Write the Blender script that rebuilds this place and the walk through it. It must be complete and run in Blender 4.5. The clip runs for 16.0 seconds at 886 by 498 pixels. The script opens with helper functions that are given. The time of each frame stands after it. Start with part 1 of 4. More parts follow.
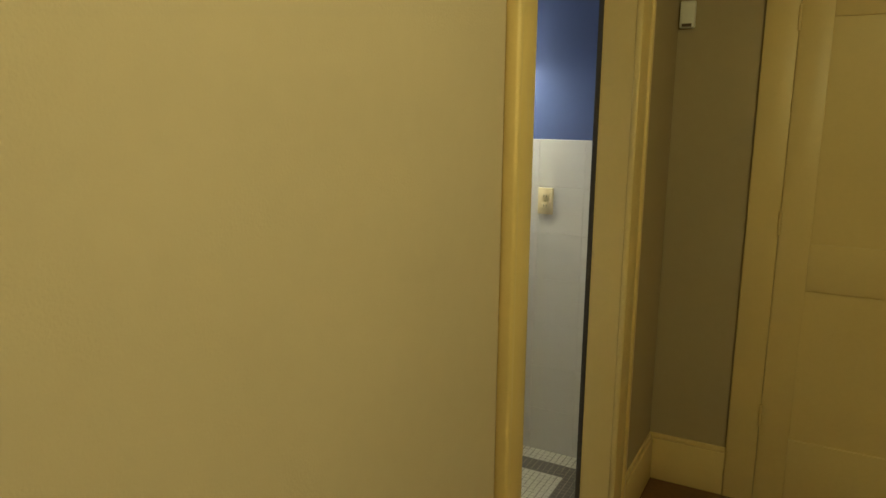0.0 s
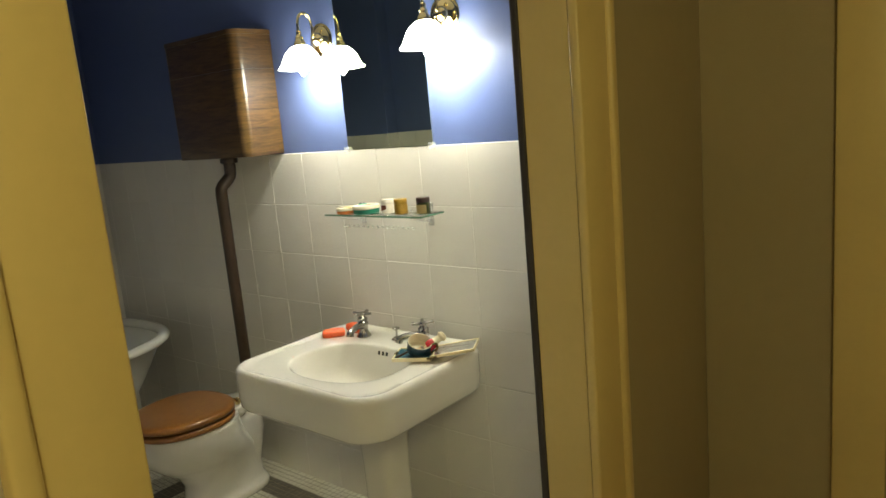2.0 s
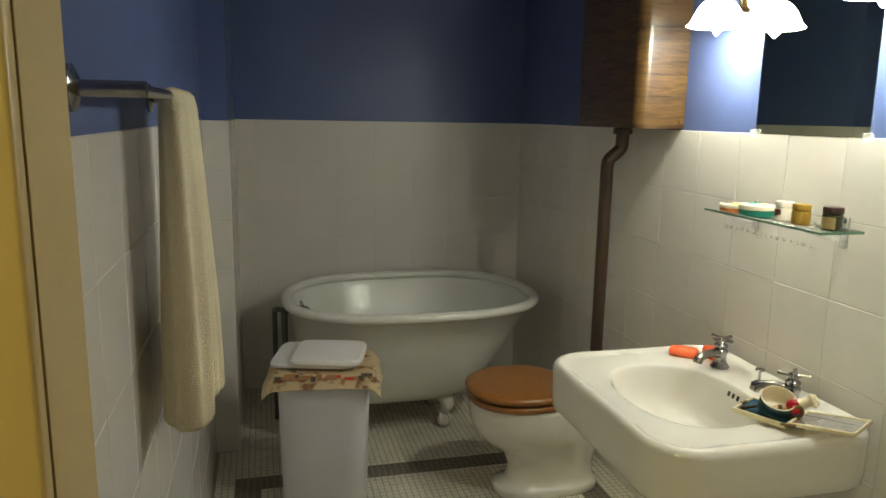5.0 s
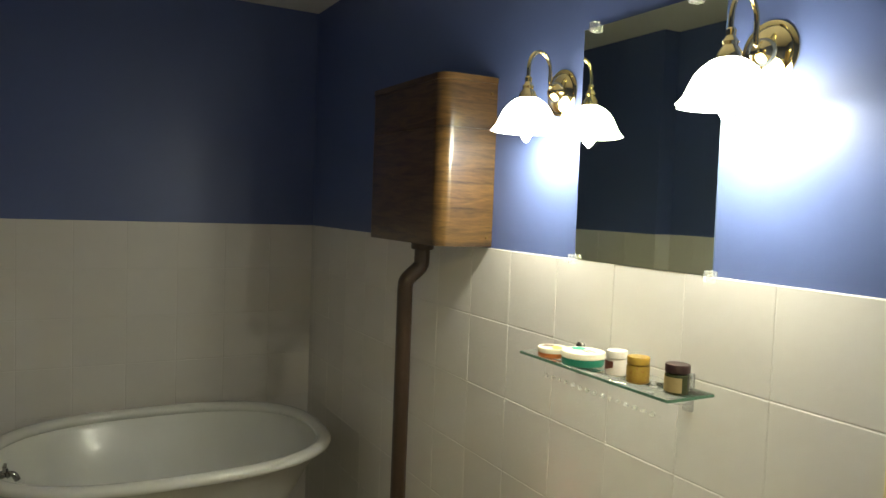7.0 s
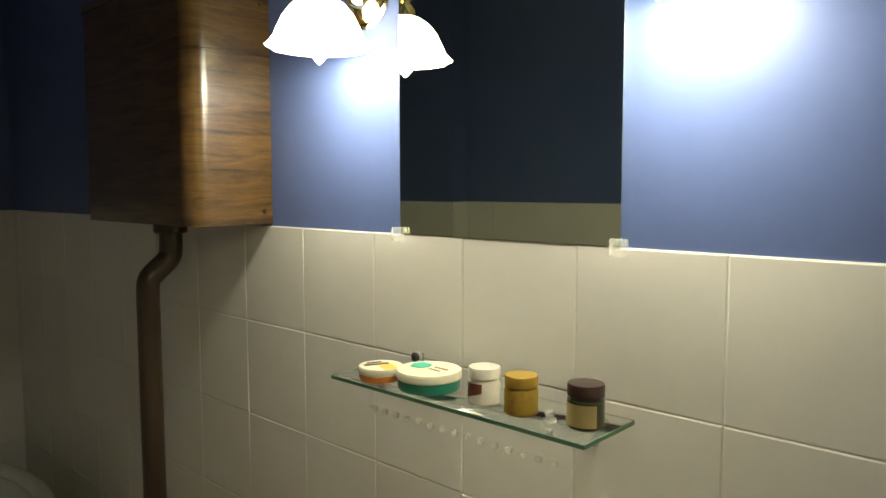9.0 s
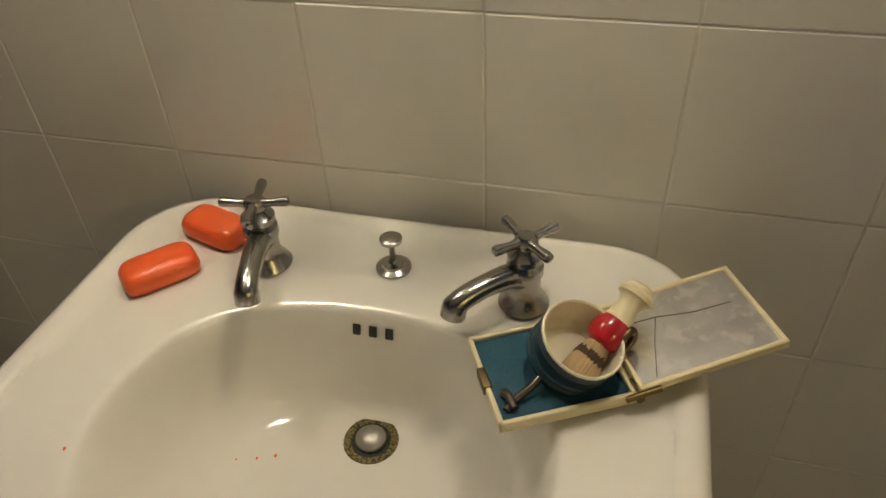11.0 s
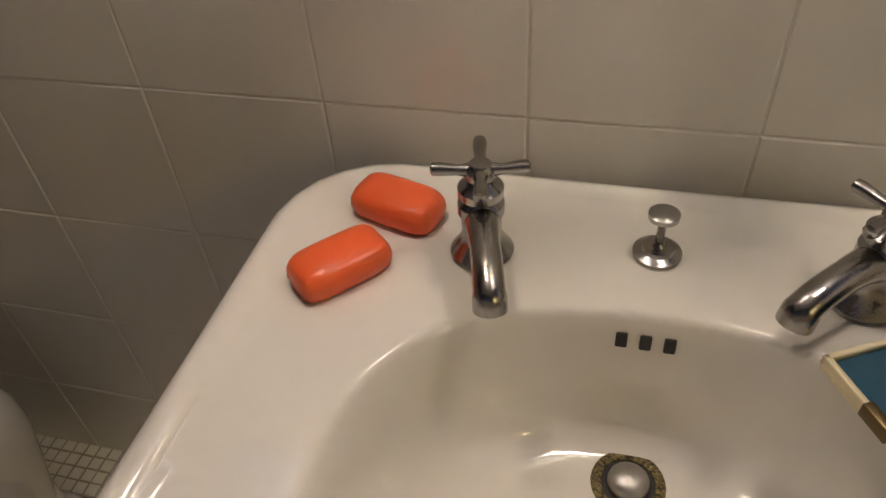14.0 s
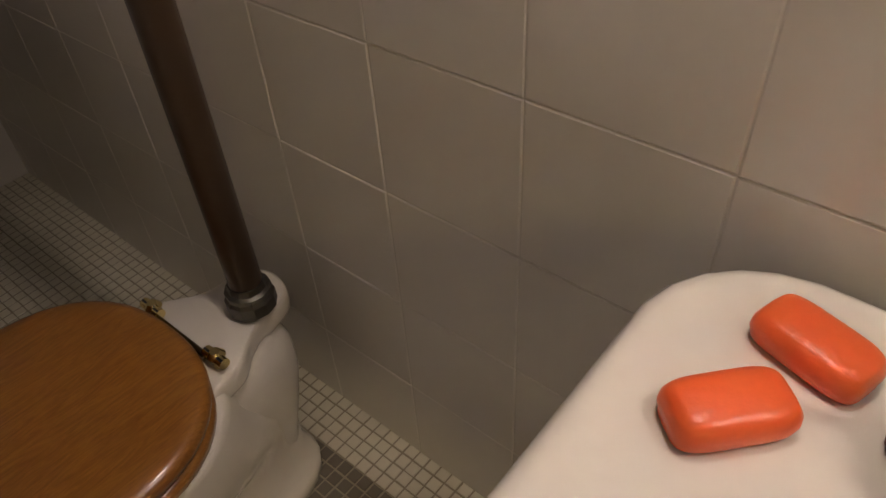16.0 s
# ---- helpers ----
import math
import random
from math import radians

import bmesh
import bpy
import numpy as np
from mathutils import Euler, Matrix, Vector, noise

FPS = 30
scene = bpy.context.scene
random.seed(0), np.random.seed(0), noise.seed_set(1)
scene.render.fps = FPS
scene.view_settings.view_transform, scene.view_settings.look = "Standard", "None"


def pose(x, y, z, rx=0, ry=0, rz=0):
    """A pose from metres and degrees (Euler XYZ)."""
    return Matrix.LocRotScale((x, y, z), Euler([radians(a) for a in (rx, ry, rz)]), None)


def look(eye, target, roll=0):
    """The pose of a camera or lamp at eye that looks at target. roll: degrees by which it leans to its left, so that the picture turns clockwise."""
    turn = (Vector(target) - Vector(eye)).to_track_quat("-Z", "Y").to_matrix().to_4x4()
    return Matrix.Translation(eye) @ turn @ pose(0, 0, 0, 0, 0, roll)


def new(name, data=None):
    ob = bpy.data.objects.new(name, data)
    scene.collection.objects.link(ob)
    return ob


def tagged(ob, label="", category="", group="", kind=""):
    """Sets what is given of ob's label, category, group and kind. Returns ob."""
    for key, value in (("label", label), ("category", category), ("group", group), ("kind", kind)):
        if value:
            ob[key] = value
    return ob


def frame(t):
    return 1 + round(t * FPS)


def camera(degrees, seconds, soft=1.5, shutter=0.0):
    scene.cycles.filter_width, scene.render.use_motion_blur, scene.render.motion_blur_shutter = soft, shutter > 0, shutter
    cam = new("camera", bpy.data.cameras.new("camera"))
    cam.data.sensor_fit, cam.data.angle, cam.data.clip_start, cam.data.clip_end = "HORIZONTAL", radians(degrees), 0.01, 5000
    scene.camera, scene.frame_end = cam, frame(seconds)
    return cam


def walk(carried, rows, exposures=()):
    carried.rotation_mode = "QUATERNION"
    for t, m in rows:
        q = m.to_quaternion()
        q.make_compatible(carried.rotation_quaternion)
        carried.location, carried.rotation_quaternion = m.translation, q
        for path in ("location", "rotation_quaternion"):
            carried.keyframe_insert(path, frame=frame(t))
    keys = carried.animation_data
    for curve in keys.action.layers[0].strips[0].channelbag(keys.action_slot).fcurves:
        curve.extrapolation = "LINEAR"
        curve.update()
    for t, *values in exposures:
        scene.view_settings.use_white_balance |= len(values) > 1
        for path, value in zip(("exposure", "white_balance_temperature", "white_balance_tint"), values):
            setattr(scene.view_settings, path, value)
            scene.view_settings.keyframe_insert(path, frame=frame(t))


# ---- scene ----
cam = camera(63.7, 16.0)
PATH = [
    (0, (-0.179, -0.569, 1.561), (-1.107, 1.161, 1.179), 0.6),
    (0.5, (-0.117, -0.287, 1.513), (-0.981, 1.483, 1.168), -1.1),
    (1, (-0.038, 0.02, 1.502), (-1.039, 1.71, 1.125), -3.4),
    (1.5, (-0.022, 0.285, 1.535), (-1.138, 1.895, 1.133), -4.5),
    (2, (-0.088, 0.548, 1.534), (-1.352, 2.055, 1.17), -5.1),
    (2.5, (-0.141, 0.741, 1.491), (-1.687, 1.967, 1.161), -4.0),
    (3, (-0.158, 0.841, 1.499), (-1.852, 1.844, 1.143), -3.9),
    (3.5, (-0.187, 0.887, 1.492), (-2.013, 1.621, 1.133), -2.3),
    (5.8, (-0.281, 1.06, 1.475), (-2.19, 1.531, 1.109), 1.2),
    (6, (-0.314, 1.075, 1.478), (-2.203, 1.649, 1.158), 2.9),
    (6.5, (-0.51, 1.097, 1.538), (-2.256, 2.044, 1.309), 0.6),
    (7, (-0.696, 1.279, 1.557), (-2.442, 2.246, 1.438), 2.2),
    (7.5, (-0.865, 1.355, 1.57), (-2.507, 2.496, 1.531), 2.0),
    (8, (-1.005, 1.386, 1.576), (-2.508, 2.704, 1.607), 0.9),
    (8.5, (-1.095, 1.44, 1.538), (-2.479, 2.881, 1.45), 0.9),
    (9, (-1.185, 1.558, 1.519), (-2.532, 3.026, 1.349), 0.0),
    (9.5, (-1.303, 1.617, 1.448), (-2.501, 3.153, 0.998), 0.2),
    (10, (-1.452, 1.633, 1.397), (-2.329, 3.264, 0.64), -3.0),
    (10.2, (-1.487, 1.637, 1.377), (-2.251, 3.26, 0.492), -3.1),
    (12.3, (-1.644, 1.828, 1.216), (-1.91, 3.132, -0.277), -4.0),
    (12.5, (-1.67, 1.828, 1.21), (-1.938, 3.13, -0.285), -3.8),
    (13, (-1.734, 1.818, 1.202), (-2.05, 3.146, -0.26), -3.9),
    (13.5, (-1.801, 1.786, 1.203), (-2.209, 3.186, -0.166), -5.6),
    (14, (-1.833, 1.819, 1.189), (-2.254, 3.238, -0.156), -4.4),
    (14.5, (-1.878, 1.904, 1.161), (-2.391, 3.287, -0.189), -4.0),
    (15, (-1.897, 1.949, 1.138), (-2.439, 3.238, -0.292), -3.6),
    (15.5, (-1.919, 1.937, 1.164), (-2.556, 3.195, -0.254), -4.5),
    (16, (-1.997, 1.903, 1.181), (-2.977, 2.996, -0.177), -3.9),
]
EXPOSURES = [
    (0, 0.68, 6450, 8), (0.5, 0.74, 6500, 8), (1.0, 0.64, 6500, 9), (1.5, 0.58, 6500, 10), (2, 0.58, 6500, 10), (2.5, 0.54, 6450, 10), (3.5, 0.50, 6350, 10),
    (6, 0.62, 6450, 10), (7, 0.48, 6550, 10), (8, -0.14, 6600, 9), (9, -0.25, 6950, 8), (10, -0.22, 7600, 12),
    (12.5, -0.24, 6950, 28), (13.5, -0.34, 6950, 30), (14, -0.35, 6950, 32), (15, -0.30, 6950, 36), (15.5, -0.34, 7050, 36), (16, -0.17, 7150, 37),
]
walk(cam, [(t, look(eye, target, roll)) for t, eye, target, roll in PATH], EXPOSURES)

# ---- world and lights ----
world = bpy.data.worlds.new("world")
world.use_nodes = True
world.node_tree.nodes["Background"].inputs[0].default_value = (0.02, 0.02, 0.022, 1)
world.node_tree.nodes["Background"].inputs[1].default_value = 0.3
scene.world = world
scene.view_settings.exposure = 0.0

SCONCE_WATTS, HALL_WATTS = 3.2, 18.0
SCONCE_COLOUR, HALL_COLOUR = (1.0, 0.99, 0.77), (1.0, 0.93, 0.42)
SCONCES = ((-2.135, 1.85), (-1.547, 1.85))


def lamp(name, place, watts, colour, size):
    light = bpy.data.lights.new(name, "POINT")
    light.energy, light.color, light.shadow_soft_size = watts, colour, size
    ob = new(name, light)
    ob.location = place
    return ob


for sx, sz in SCONCES:
    lamp("sconce_bulb_light", (sx, 2.295, sz - 0.108), SCONCE_WATTS, SCONCE_COLOUR, 0.016)
lamp("hall_ceiling_light", (0.62, -0.05, 2.34), HALL_WATTS, HALL_COLOUR, 0.12)

# ---- measures ----
TOP, PITCH, XD = 1.442, 0.206, -1.5          # top of the tiling, tile pitch, one joint of the sink wall
BACK, TUBX, SOUTH, CHASEY, CHASEX = 2.4, -4.03, 0.76, 0.86, -3.30
EASTX, HALLX, CEIL = -0.86, -0.745, 2.45
DOOR0, DOOR1, DOORH = 0.845, 1.735, 2.03


# ---- mesh helpers ----
from mathutils.bvhtree import BVHTree


def part(name, bm, material, parent=None, label=""):
    """Links a bmesh as one mesh object under a thing."""
    me = bpy.data.meshes.new(name)
    bm.to_mesh(me)
    bm.free()
    me.materials.append(material)
    ob = new(name, me)
    ob.parent = parent
    if label:
        ob["label"] = label
    return ob


def thing(name, place, label, category, group="", rz=0.0):
    ob = new(name)
    ob.empty_display_size = 0.05
    ob.location, ob.rotation_euler = place, (0, 0, radians(rz))
    return tagged(ob, label, category, group)


def smooth(bm, angle=40):
    for f in bm.faces:
        f.smooth = True
    for e in bm.edges:
        if len(e.link_faces) == 2 and e.calc_face_angle(0) > radians(angle):
            e.smooth = False
    return bm


def box(x0, x1, y0, y1, z0, z1, bevel=0.0, seg=2, bm=None):
    own = bmesh.new()
    bmesh.ops.create_cube(own, size=1)
    for v in own.verts:
        v.co = ((x0 + x1) / 2 + v.co.x * (x1 - x0), (y0 + y1) / 2 + v.co.y * (y1 - y0), (z0 + z1) / 2 + v.co.z * (z1 - z0))
    if bevel:
        bmesh.ops.bevel(own, geom=list(own.edges), offset=bevel, segments=seg, profile=0.5, affect="EDGES", clamp_overlap=True)
        smooth(own, 50)
    return join(bm, own)


def join(bm, own):
    if bm is None:
        return own
    me = bpy.data.meshes.new("joined")
    own.to_mesh(me)
    own.free()
    bm.from_mesh(me)
    bpy.data.meshes.remove(me)
    return bm


def rings(sections, closed=True, caps=(True, True), bm=None, angle=40):
    """A skin over rings of points, all of one length."""
    own = bmesh.new()
    vs = [[own.verts.new(p) for p in ring] for ring in sections]
    for a, b in zip(vs, vs[1:]):
        n = len(a)
        for i in range(n if closed else n - 1):
            j = (i + 1) % n
            own.faces.new((a[i], a[j], b[j], b[i]))
    if caps[0]:
        own.faces.new(vs[0][::-1])
    if caps[1]:
        own.faces.new(vs[-1])
    bmesh.ops.recalc_face_normals(own, faces=list(own.faces))
    smooth(own, angle)
    return join(bm, own)


def circle(cx, cy, z, rx, ry=None, n=32, power=2.0):
    ry = rx if ry is None else ry
    out = []
    for i in range(n):
        a = 2 * math.pi * i / n
        c, s = math.cos(a), math.sin(a)
        out.append((cx + rx * math.copysign(abs(c) ** (2 / power), c), cy + ry * math.copysign(abs(s) ** (2 / power), s), z))
    return out


def lathe(profile, cx=0.0, cy=0.0, n=28, bm=None, caps=(True, True), angle=35):
    """A turned shape from (radius, z) pairs."""
    return rings([circle(cx, cy, z, max(r, 1e-4), n=n) for r, z in profile], caps=caps, bm=bm, angle=angle)


def tube(points, radius, n=12, bm=None, caps=(True, True)):
    """A round bar along points; radius is one number or one a point."""
    pts = [Vector(p) for p in points]
    rad = [radius] * len(pts) if isinstance(radius, (int, float)) else list(radius)
    first = (pts[1] - pts[0]).normalized()
    side = first.orthogonal().normalized()
    out = []
    for i, p in enumerate(pts):
        ahead = (pts[min(i + 1, len(pts) - 1)] - pts[max(i - 1, 0)]).normalized()
        side = (side - ahead * side.dot(ahead)).normalized()
        up = ahead.cross(side)
        out.append([p + rad[i] * (math.cos(2 * math.pi * k / n) * side + math.sin(2 * math.pi * k / n) * up) for k in range(n)])
    return rings(out, caps=caps, bm=bm)


def bend(points, steps=6):
    """A smooth run of points through the given ones (Catmull-Rom)."""
    p = [Vector(q) for q in points]
    p = [2 * p[0] - p[1]] + p + [2 * p[-1] - p[-2]]
    out = []
    for a, b, c, d in zip(p, p[1:], p[2:], p[3:]):
        for k in range(steps):
            t = k / steps
            out.append(0.5 * (2 * b + (c - a) * t + (2 * a - 5 * b + 4 * c - d) * t * t + (3 * b - a - 3 * c + d) * t ** 3))
    return out + [p[-2]]


def turned(bm, m):
    bmesh.ops.transform(bm, matrix=m, verts=list(bm.verts))
    return bm


# ---- materials ----
def material(name, base, rough=0.5, metal=0.0, spread=0.06, scale=6.0, grain=0.03, bump=0.0, bump_scale=200.0, stretch=(1, 1, 1),
             random_tone=0.0, dark=None, dark_at=0.62, coat=0.0, world_coords=False, **extra):
    """A surface with tone that varies at two scales, some relief, and stains of a second colour where dark is given."""
    m = bpy.data.materials.new(name)
    m.use_nodes = True
    nodes, links = m.node_tree.nodes, m.node_tree.links
    bsdf = nodes["Principled BSDF"]
    bsdf.inputs["Metallic"].default_value = metal
    for key, value in extra.items():
        bsdf.inputs[key.replace("_", " ")].default_value = value
    bsdf.inputs["Coat Weight"].default_value = coat
    bsdf.inputs["Coat Roughness"].default_value = 0.08
    if world_coords:
        where = nodes.new("ShaderNodeNewGeometry").outputs["Position"]
    else:
        where = nodes.new("ShaderNodeTexCoord").outputs["Object"]
    mapping = nodes.new("ShaderNodeMapping")
    mapping.inputs["Scale"].default_value = stretch
    links.new(where, mapping.inputs[0])

    def tex(size, detail=4.0):
        n = nodes.new("ShaderNodeTexNoise")
        n.inputs["Scale"].default_value, n.inputs["Detail"].default_value = size, detail
        links.new(mapping.outputs[0], n.inputs["Vector"])
        return n.outputs["Fac"]

    big, fine = tex(scale), tex(scale * 14)
    total = nodes.new("ShaderNodeMath")
    total.operation = "MULTIPLY_ADD"
    links.new(big, total.inputs[0])
    total.inputs[1].default_value, total.inputs[2].default_value = 2 * spread, 1 - spread
    add = nodes.new("ShaderNodeMath")
    add.operation = "MULTIPLY_ADD"
    links.new(fine, add.inputs[0])
    add.inputs[1].default_value = 2 * grain
    links.new(total.outputs[0], add.inputs[2])
    value = add.outputs[0]
    if random_tone:
        info = nodes.new("ShaderNodeObjectInfo")
        rnd = nodes.new("ShaderNodeMath")
        rnd.operation = "MULTIPLY_ADD"
        links.new(info.outputs["Random"], rnd.inputs[0])
        rnd.inputs[1].default_value = random_tone
        links.new(value, rnd.inputs[2])
        value = rnd.outputs[0]
    tone = nodes.new("ShaderNodeVectorMath")
    tone.operation = "SCALE"
    tone.inputs[0].default_value = base
    links.new(value, tone.inputs["Scale"])
    colour = tone.outputs[0]
    if dark:
        ramp = nodes.new("ShaderNodeMapRange")
        ramp.inputs["From Min"].default_value, ramp.inputs["From Max"].default_value = dark_at - 0.06, dark_at + 0.06
        links.new(tex(scale * 2.3, 6), ramp.inputs["Value"])
        mix = nodes.new("ShaderNodeMix")
        mix.data_type = "RGBA"
        links.new(ramp.outputs[0], mix.inputs["Factor"])
        links.new(colour, mix.inputs["A"])
        mix.inputs["B"].default_value = (*dark, 1)
        colour = mix.outputs["Result"]
    links.new(colour, bsdf.inputs["Base Color"])
    r = nodes.new("ShaderNodeMapRange")
    r.inputs["To Min"].default_value, r.inputs["To Max"].default_value = max(rough * 0.8, 0.02), min(rough * 1.25, 1)
    links.new(big, r.inputs["Value"])
    links.new(r.outputs[0], bsdf.inputs["Roughness"])
    if bump:
        b = nodes.new("ShaderNodeBump")
        b.inputs["Strength"].default_value, b.inputs["Distance"].default_value = bump, 0.002
        links.new(tex(bump_scale, 3), b.inputs["Height"])
        links.new(b.outputs[0], bsdf.inputs["Normal"])
    return m


def wood(name, light, dark, grain_axis=(1, 1, 1), rough=0.3, coat=0.3, wave=9.0, distort=3.0):
    """Varnished wood: dark streaks that run along one axis."""
    m = bpy.data.materials.new(name)
    m.use_nodes = True
    nodes, links = m.node_tree.nodes, m.node_tree.links
    bsdf = nodes["Principled BSDF"]
    bsdf.inputs["Roughness"].default_value = rough
    bsdf.inputs["Coat Weight"].default_value, bsdf.inputs["Coat Roughness"].default_value = coat, 0.12
    mapping = nodes.new("ShaderNodeMapping")
    mapping.inputs["Scale"].default_value = grain_axis
    links.new(nodes.new("ShaderNodeTexCoord").outputs["Object"], mapping.inputs[0])
    a, b = nodes.new("ShaderNodeTexNoise"), nodes.new("ShaderNodeTexNoise")
    for n, size, detail, dist in ((a, wave, 6, distort), (b, wave * 9, 4, 0.4)):
        n.inputs["Scale"].default_value, n.inputs["Detail"].default_value, n.inputs["Distortion"].default_value = size, detail, dist
        links.new(mapping.outputs[0], n.inputs["Vector"])
    mix = nodes.new("ShaderNodeMath")
    mix.operation = "MULTIPLY_ADD"
    links.new(b.outputs["Fac"], mix.inputs[0])
    mix.inputs[1].default_value = 0.35
    links.new(a.outputs["Fac"], mix.inputs[2])
    ramp = nodes.new("ShaderNodeValToRGB")
    ramp.color_ramp.elements[0].position, ramp.color_ramp.elements[0].color = 0.45, (*light, 1)
    ramp.color_ramp.elements[1].position, ramp.color_ramp.elements[1].color = 0.95, (*dark, 1)
    links.new(mix.outputs[0], ramp.inputs[0])
    links.new(ramp.outputs[0], bsdf.inputs["Base Color"])
    bp = nodes.new("ShaderNodeBump")
    bp.inputs["Strength"].default_value, bp.inputs["Distance"].default_value = 0.15, 0.001
    links.new(b.outputs["Fac"], bp.inputs["Height"])
    links.new(bp.outputs[0], bsdf.inputs["Normal"])
    return m


def glowing(name, colour, strength, base=(0.9, 0.9, 0.9)):
    m = bpy.data.materials.new(name)
    m.use_nodes = True
    b = m.node_tree.nodes["Principled BSDF"]
    b.inputs["Base Color"].default_value = (*base, 1)
    b.inputs["Roughness"].default_value = 0.25
    b.inputs["Emission Color"].default_value = (*colour, 1)
    b.inputs["Emission Strength"].default_value = strength
    return m


BLUE = material("blue_gloss_paint", (0.094, 0.132, 0.295), 0.42, spread=0.05, scale=3, bump=0.08, bump_scale=160, world_coords=True)
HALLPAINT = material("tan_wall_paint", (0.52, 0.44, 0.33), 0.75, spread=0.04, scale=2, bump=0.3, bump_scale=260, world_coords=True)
# darker, slightly warmer tone for the hall walls beyond the doorway
DARKERTAN = material("darker_tan_wall", (0.39, 0.32, 0.20), 0.7, spread=0.05, scale=2, bump=0.3, bump_scale=260, world_coords=True)
TRIM = material("cream_trim_paint", (0.67, 0.52, 0.24), 0.38, spread=0.04, scale=5, bump=0.15, bump_scale=60, world_coords=True)
JAMBDARK = material("dark_jamb_strip", (0.05, 0.042, 0.045), 0.6)
CEILPAINT = material("white_ceiling_paint", (0.80, 0.78, 0.73), 0.85, spread=0.03, scale=3, bump=0.2, world_coords=True)
TILE = material("white_glazed_tile", (0.74, 0.71, 0.66), 0.14, spread=0.03, scale=9, grain=0.01, random_tone=0.04, bump=0.12, bump_scale=14)
GROUT = material("grey_grout", (0.69, 0.66, 0.60), 0.85, spread=0.15, scale=14, world_coords=True)
FLOORGROUT = material("floor_grout", (0.38, 0.34, 0.26), 0.9, spread=0.3, scale=5, world_coords=True)
MOSAIC = material("white_mosaic_tile", (0.68, 0.65, 0.54), 0.35, spread=0.22, scale=5, grain=0.05, random_tone=0.05, world_coords=True)
MOSAICDARK = material("dark_mosaic_tile", (0.17, 0.15, 0.12), 0.4, spread=0.2, scale=7, random_tone=0.03, world_coords=True)
HALLFLOOR = wood("dark_floor_wood", (0.20, 0.09, 0.035), (0.06, 0.025, 0.01), (2, 14, 2), 0.35)
PORCELAIN = material("white_porcelain", (0.80, 0.77, 0.71), 0.065, spread=0.02, scale=4, grain=0.004, coat=0.5)
TUBWHITE = material("tub_enamel", (0.76, 0.76, 0.70), 0.24, spread=0.03, scale=3, grain=0.005, coat=0.12)
PLUGSTEEL = material("scoured_steel", (0.36, 0.35, 0.33), 0.42, 1.0, spread=0.3, scale=30, grain=0.08)
CHROME = material("worn_chrome", (0.34, 0.33, 0.32), 0.21, 1.0, spread=0.3, scale=40, grain=0.1, bump=0.12, bump_scale=420)
BRASS = material("polished_brass", (0.84, 0.70, 0.36), 0.11, 1.0, spread=0.08, scale=20)
OLDBRASS = material("tarnished_brass", (0.16, 0.115, 0.055), 0.35, 1.0, spread=0.2, scale=30)
BRONZE = material("dark_bronze_paint", (0.046, 0.027, 0.016), 0.33, 0.2, spread=0.2, scale=8, coat=0.3)
STEEL = material("dull_dark_steel", (0.13, 0.125, 0.115), 0.4, 0.9, spread=0.2, scale=20)
CISTERN = wood("cistern_oak", (0.145, 0.080, 0.024), (0.022, 0.010, 0.004), (1.0, 1.0, 9), 0.28, 0.35, 6.0, 1.2)
SEATWOOD = wood("seat_oak", (0.36, 0.145, 0.025), (0.21, 0.075, 0.012), (9, 1.2, 3), 0.3, 0.5)
MIRROR = material("silvered_mirror", (0.86, 0.91, 0.70), 0.01, 1.0, spread=0.0, grain=0.0)
# pale mottling paints scratches together with brightness the glass would reflect
OLDMIRROR = material("worn_mirror_painted_sheen", (0.62, 0.62, 0.63), 0.22, 0.85, spread=0.35, scale=30, grain=0.15, dark=(0.88, 0.88, 0.90), dark_at=0.58)
GLASS = material("green_edge_glass", (0.93, 0.99, 0.96), 0.02, spread=0.0, grain=0.0, Transmission_Weight=1.0, IOR=1.12, coat=0.5)
CLEAR = material("clear_plastic", (0.97, 0.97, 0.97), 0.08, spread=0.0, grain=0.0, Transmission_Weight=0.75, IOR=1.15, coat=1.0)
BEADGLASS = material("bead_glass", (0.98, 0.98, 0.96), 0.03, spread=0.0, grain=0.0, Transmission_Weight=0.9, IOR=1.5, coat=1.0)
RAILGLASS = material("clear_rail", (0.98, 0.98, 0.97), 0.05, spread=0.0, grain=0.0, Transmission_Weight=1.0, IOR=1.1)
GLASSEDGE = material("shelf_glass_edge", (0.16, 0.34, 0.23), 0.1, spread=0.1, scale=20, Transmission_Weight=0.3)
SOAP = material("orange_soap", (0.90, 0.135, 0.035), 0.32, spread=0.05, scale=25, grain=0.03, bump=0.3, bump_scale=90, Subsurface_Weight=0.15)
SOAP.node_tree.nodes["Principled BSDF"].inputs["Subsurface Radius"].default_value = (0.01, 0.003, 0.001)
TOWEL = material("cream_terry_towel", (0.66, 0.58, 0.40), 0.95, spread=0.08, scale=8, grain=0.08, bump=1.0, bump_scale=260)
WHITECLOTH = material("white_towel_cloth", (0.78, 0.76, 0.74), 0.9, spread=0.04, scale=9, bump=0.7, bump_scale=300)
BINWHITE = material("white_plastic_bin", (0.68, 0.69, 0.73), 0.4, spread=0.05, scale=5)
PAPER = material("printed_cream_cloth", (0.56, 0.43, 0.25), 0.8, spread=0.14, scale=10, dark=(0.22, 0.10, 0.05), dark_at=0.59)
INKRED = material("red_print", (0.55, 0.06, 0.03), 0.7)
INKDARK = material("dark_print", (0.10, 0.07, 0.05), 0.7)
INKBROWN = material("brown_print", (0.36, 0.17, 0.07), 0.7)
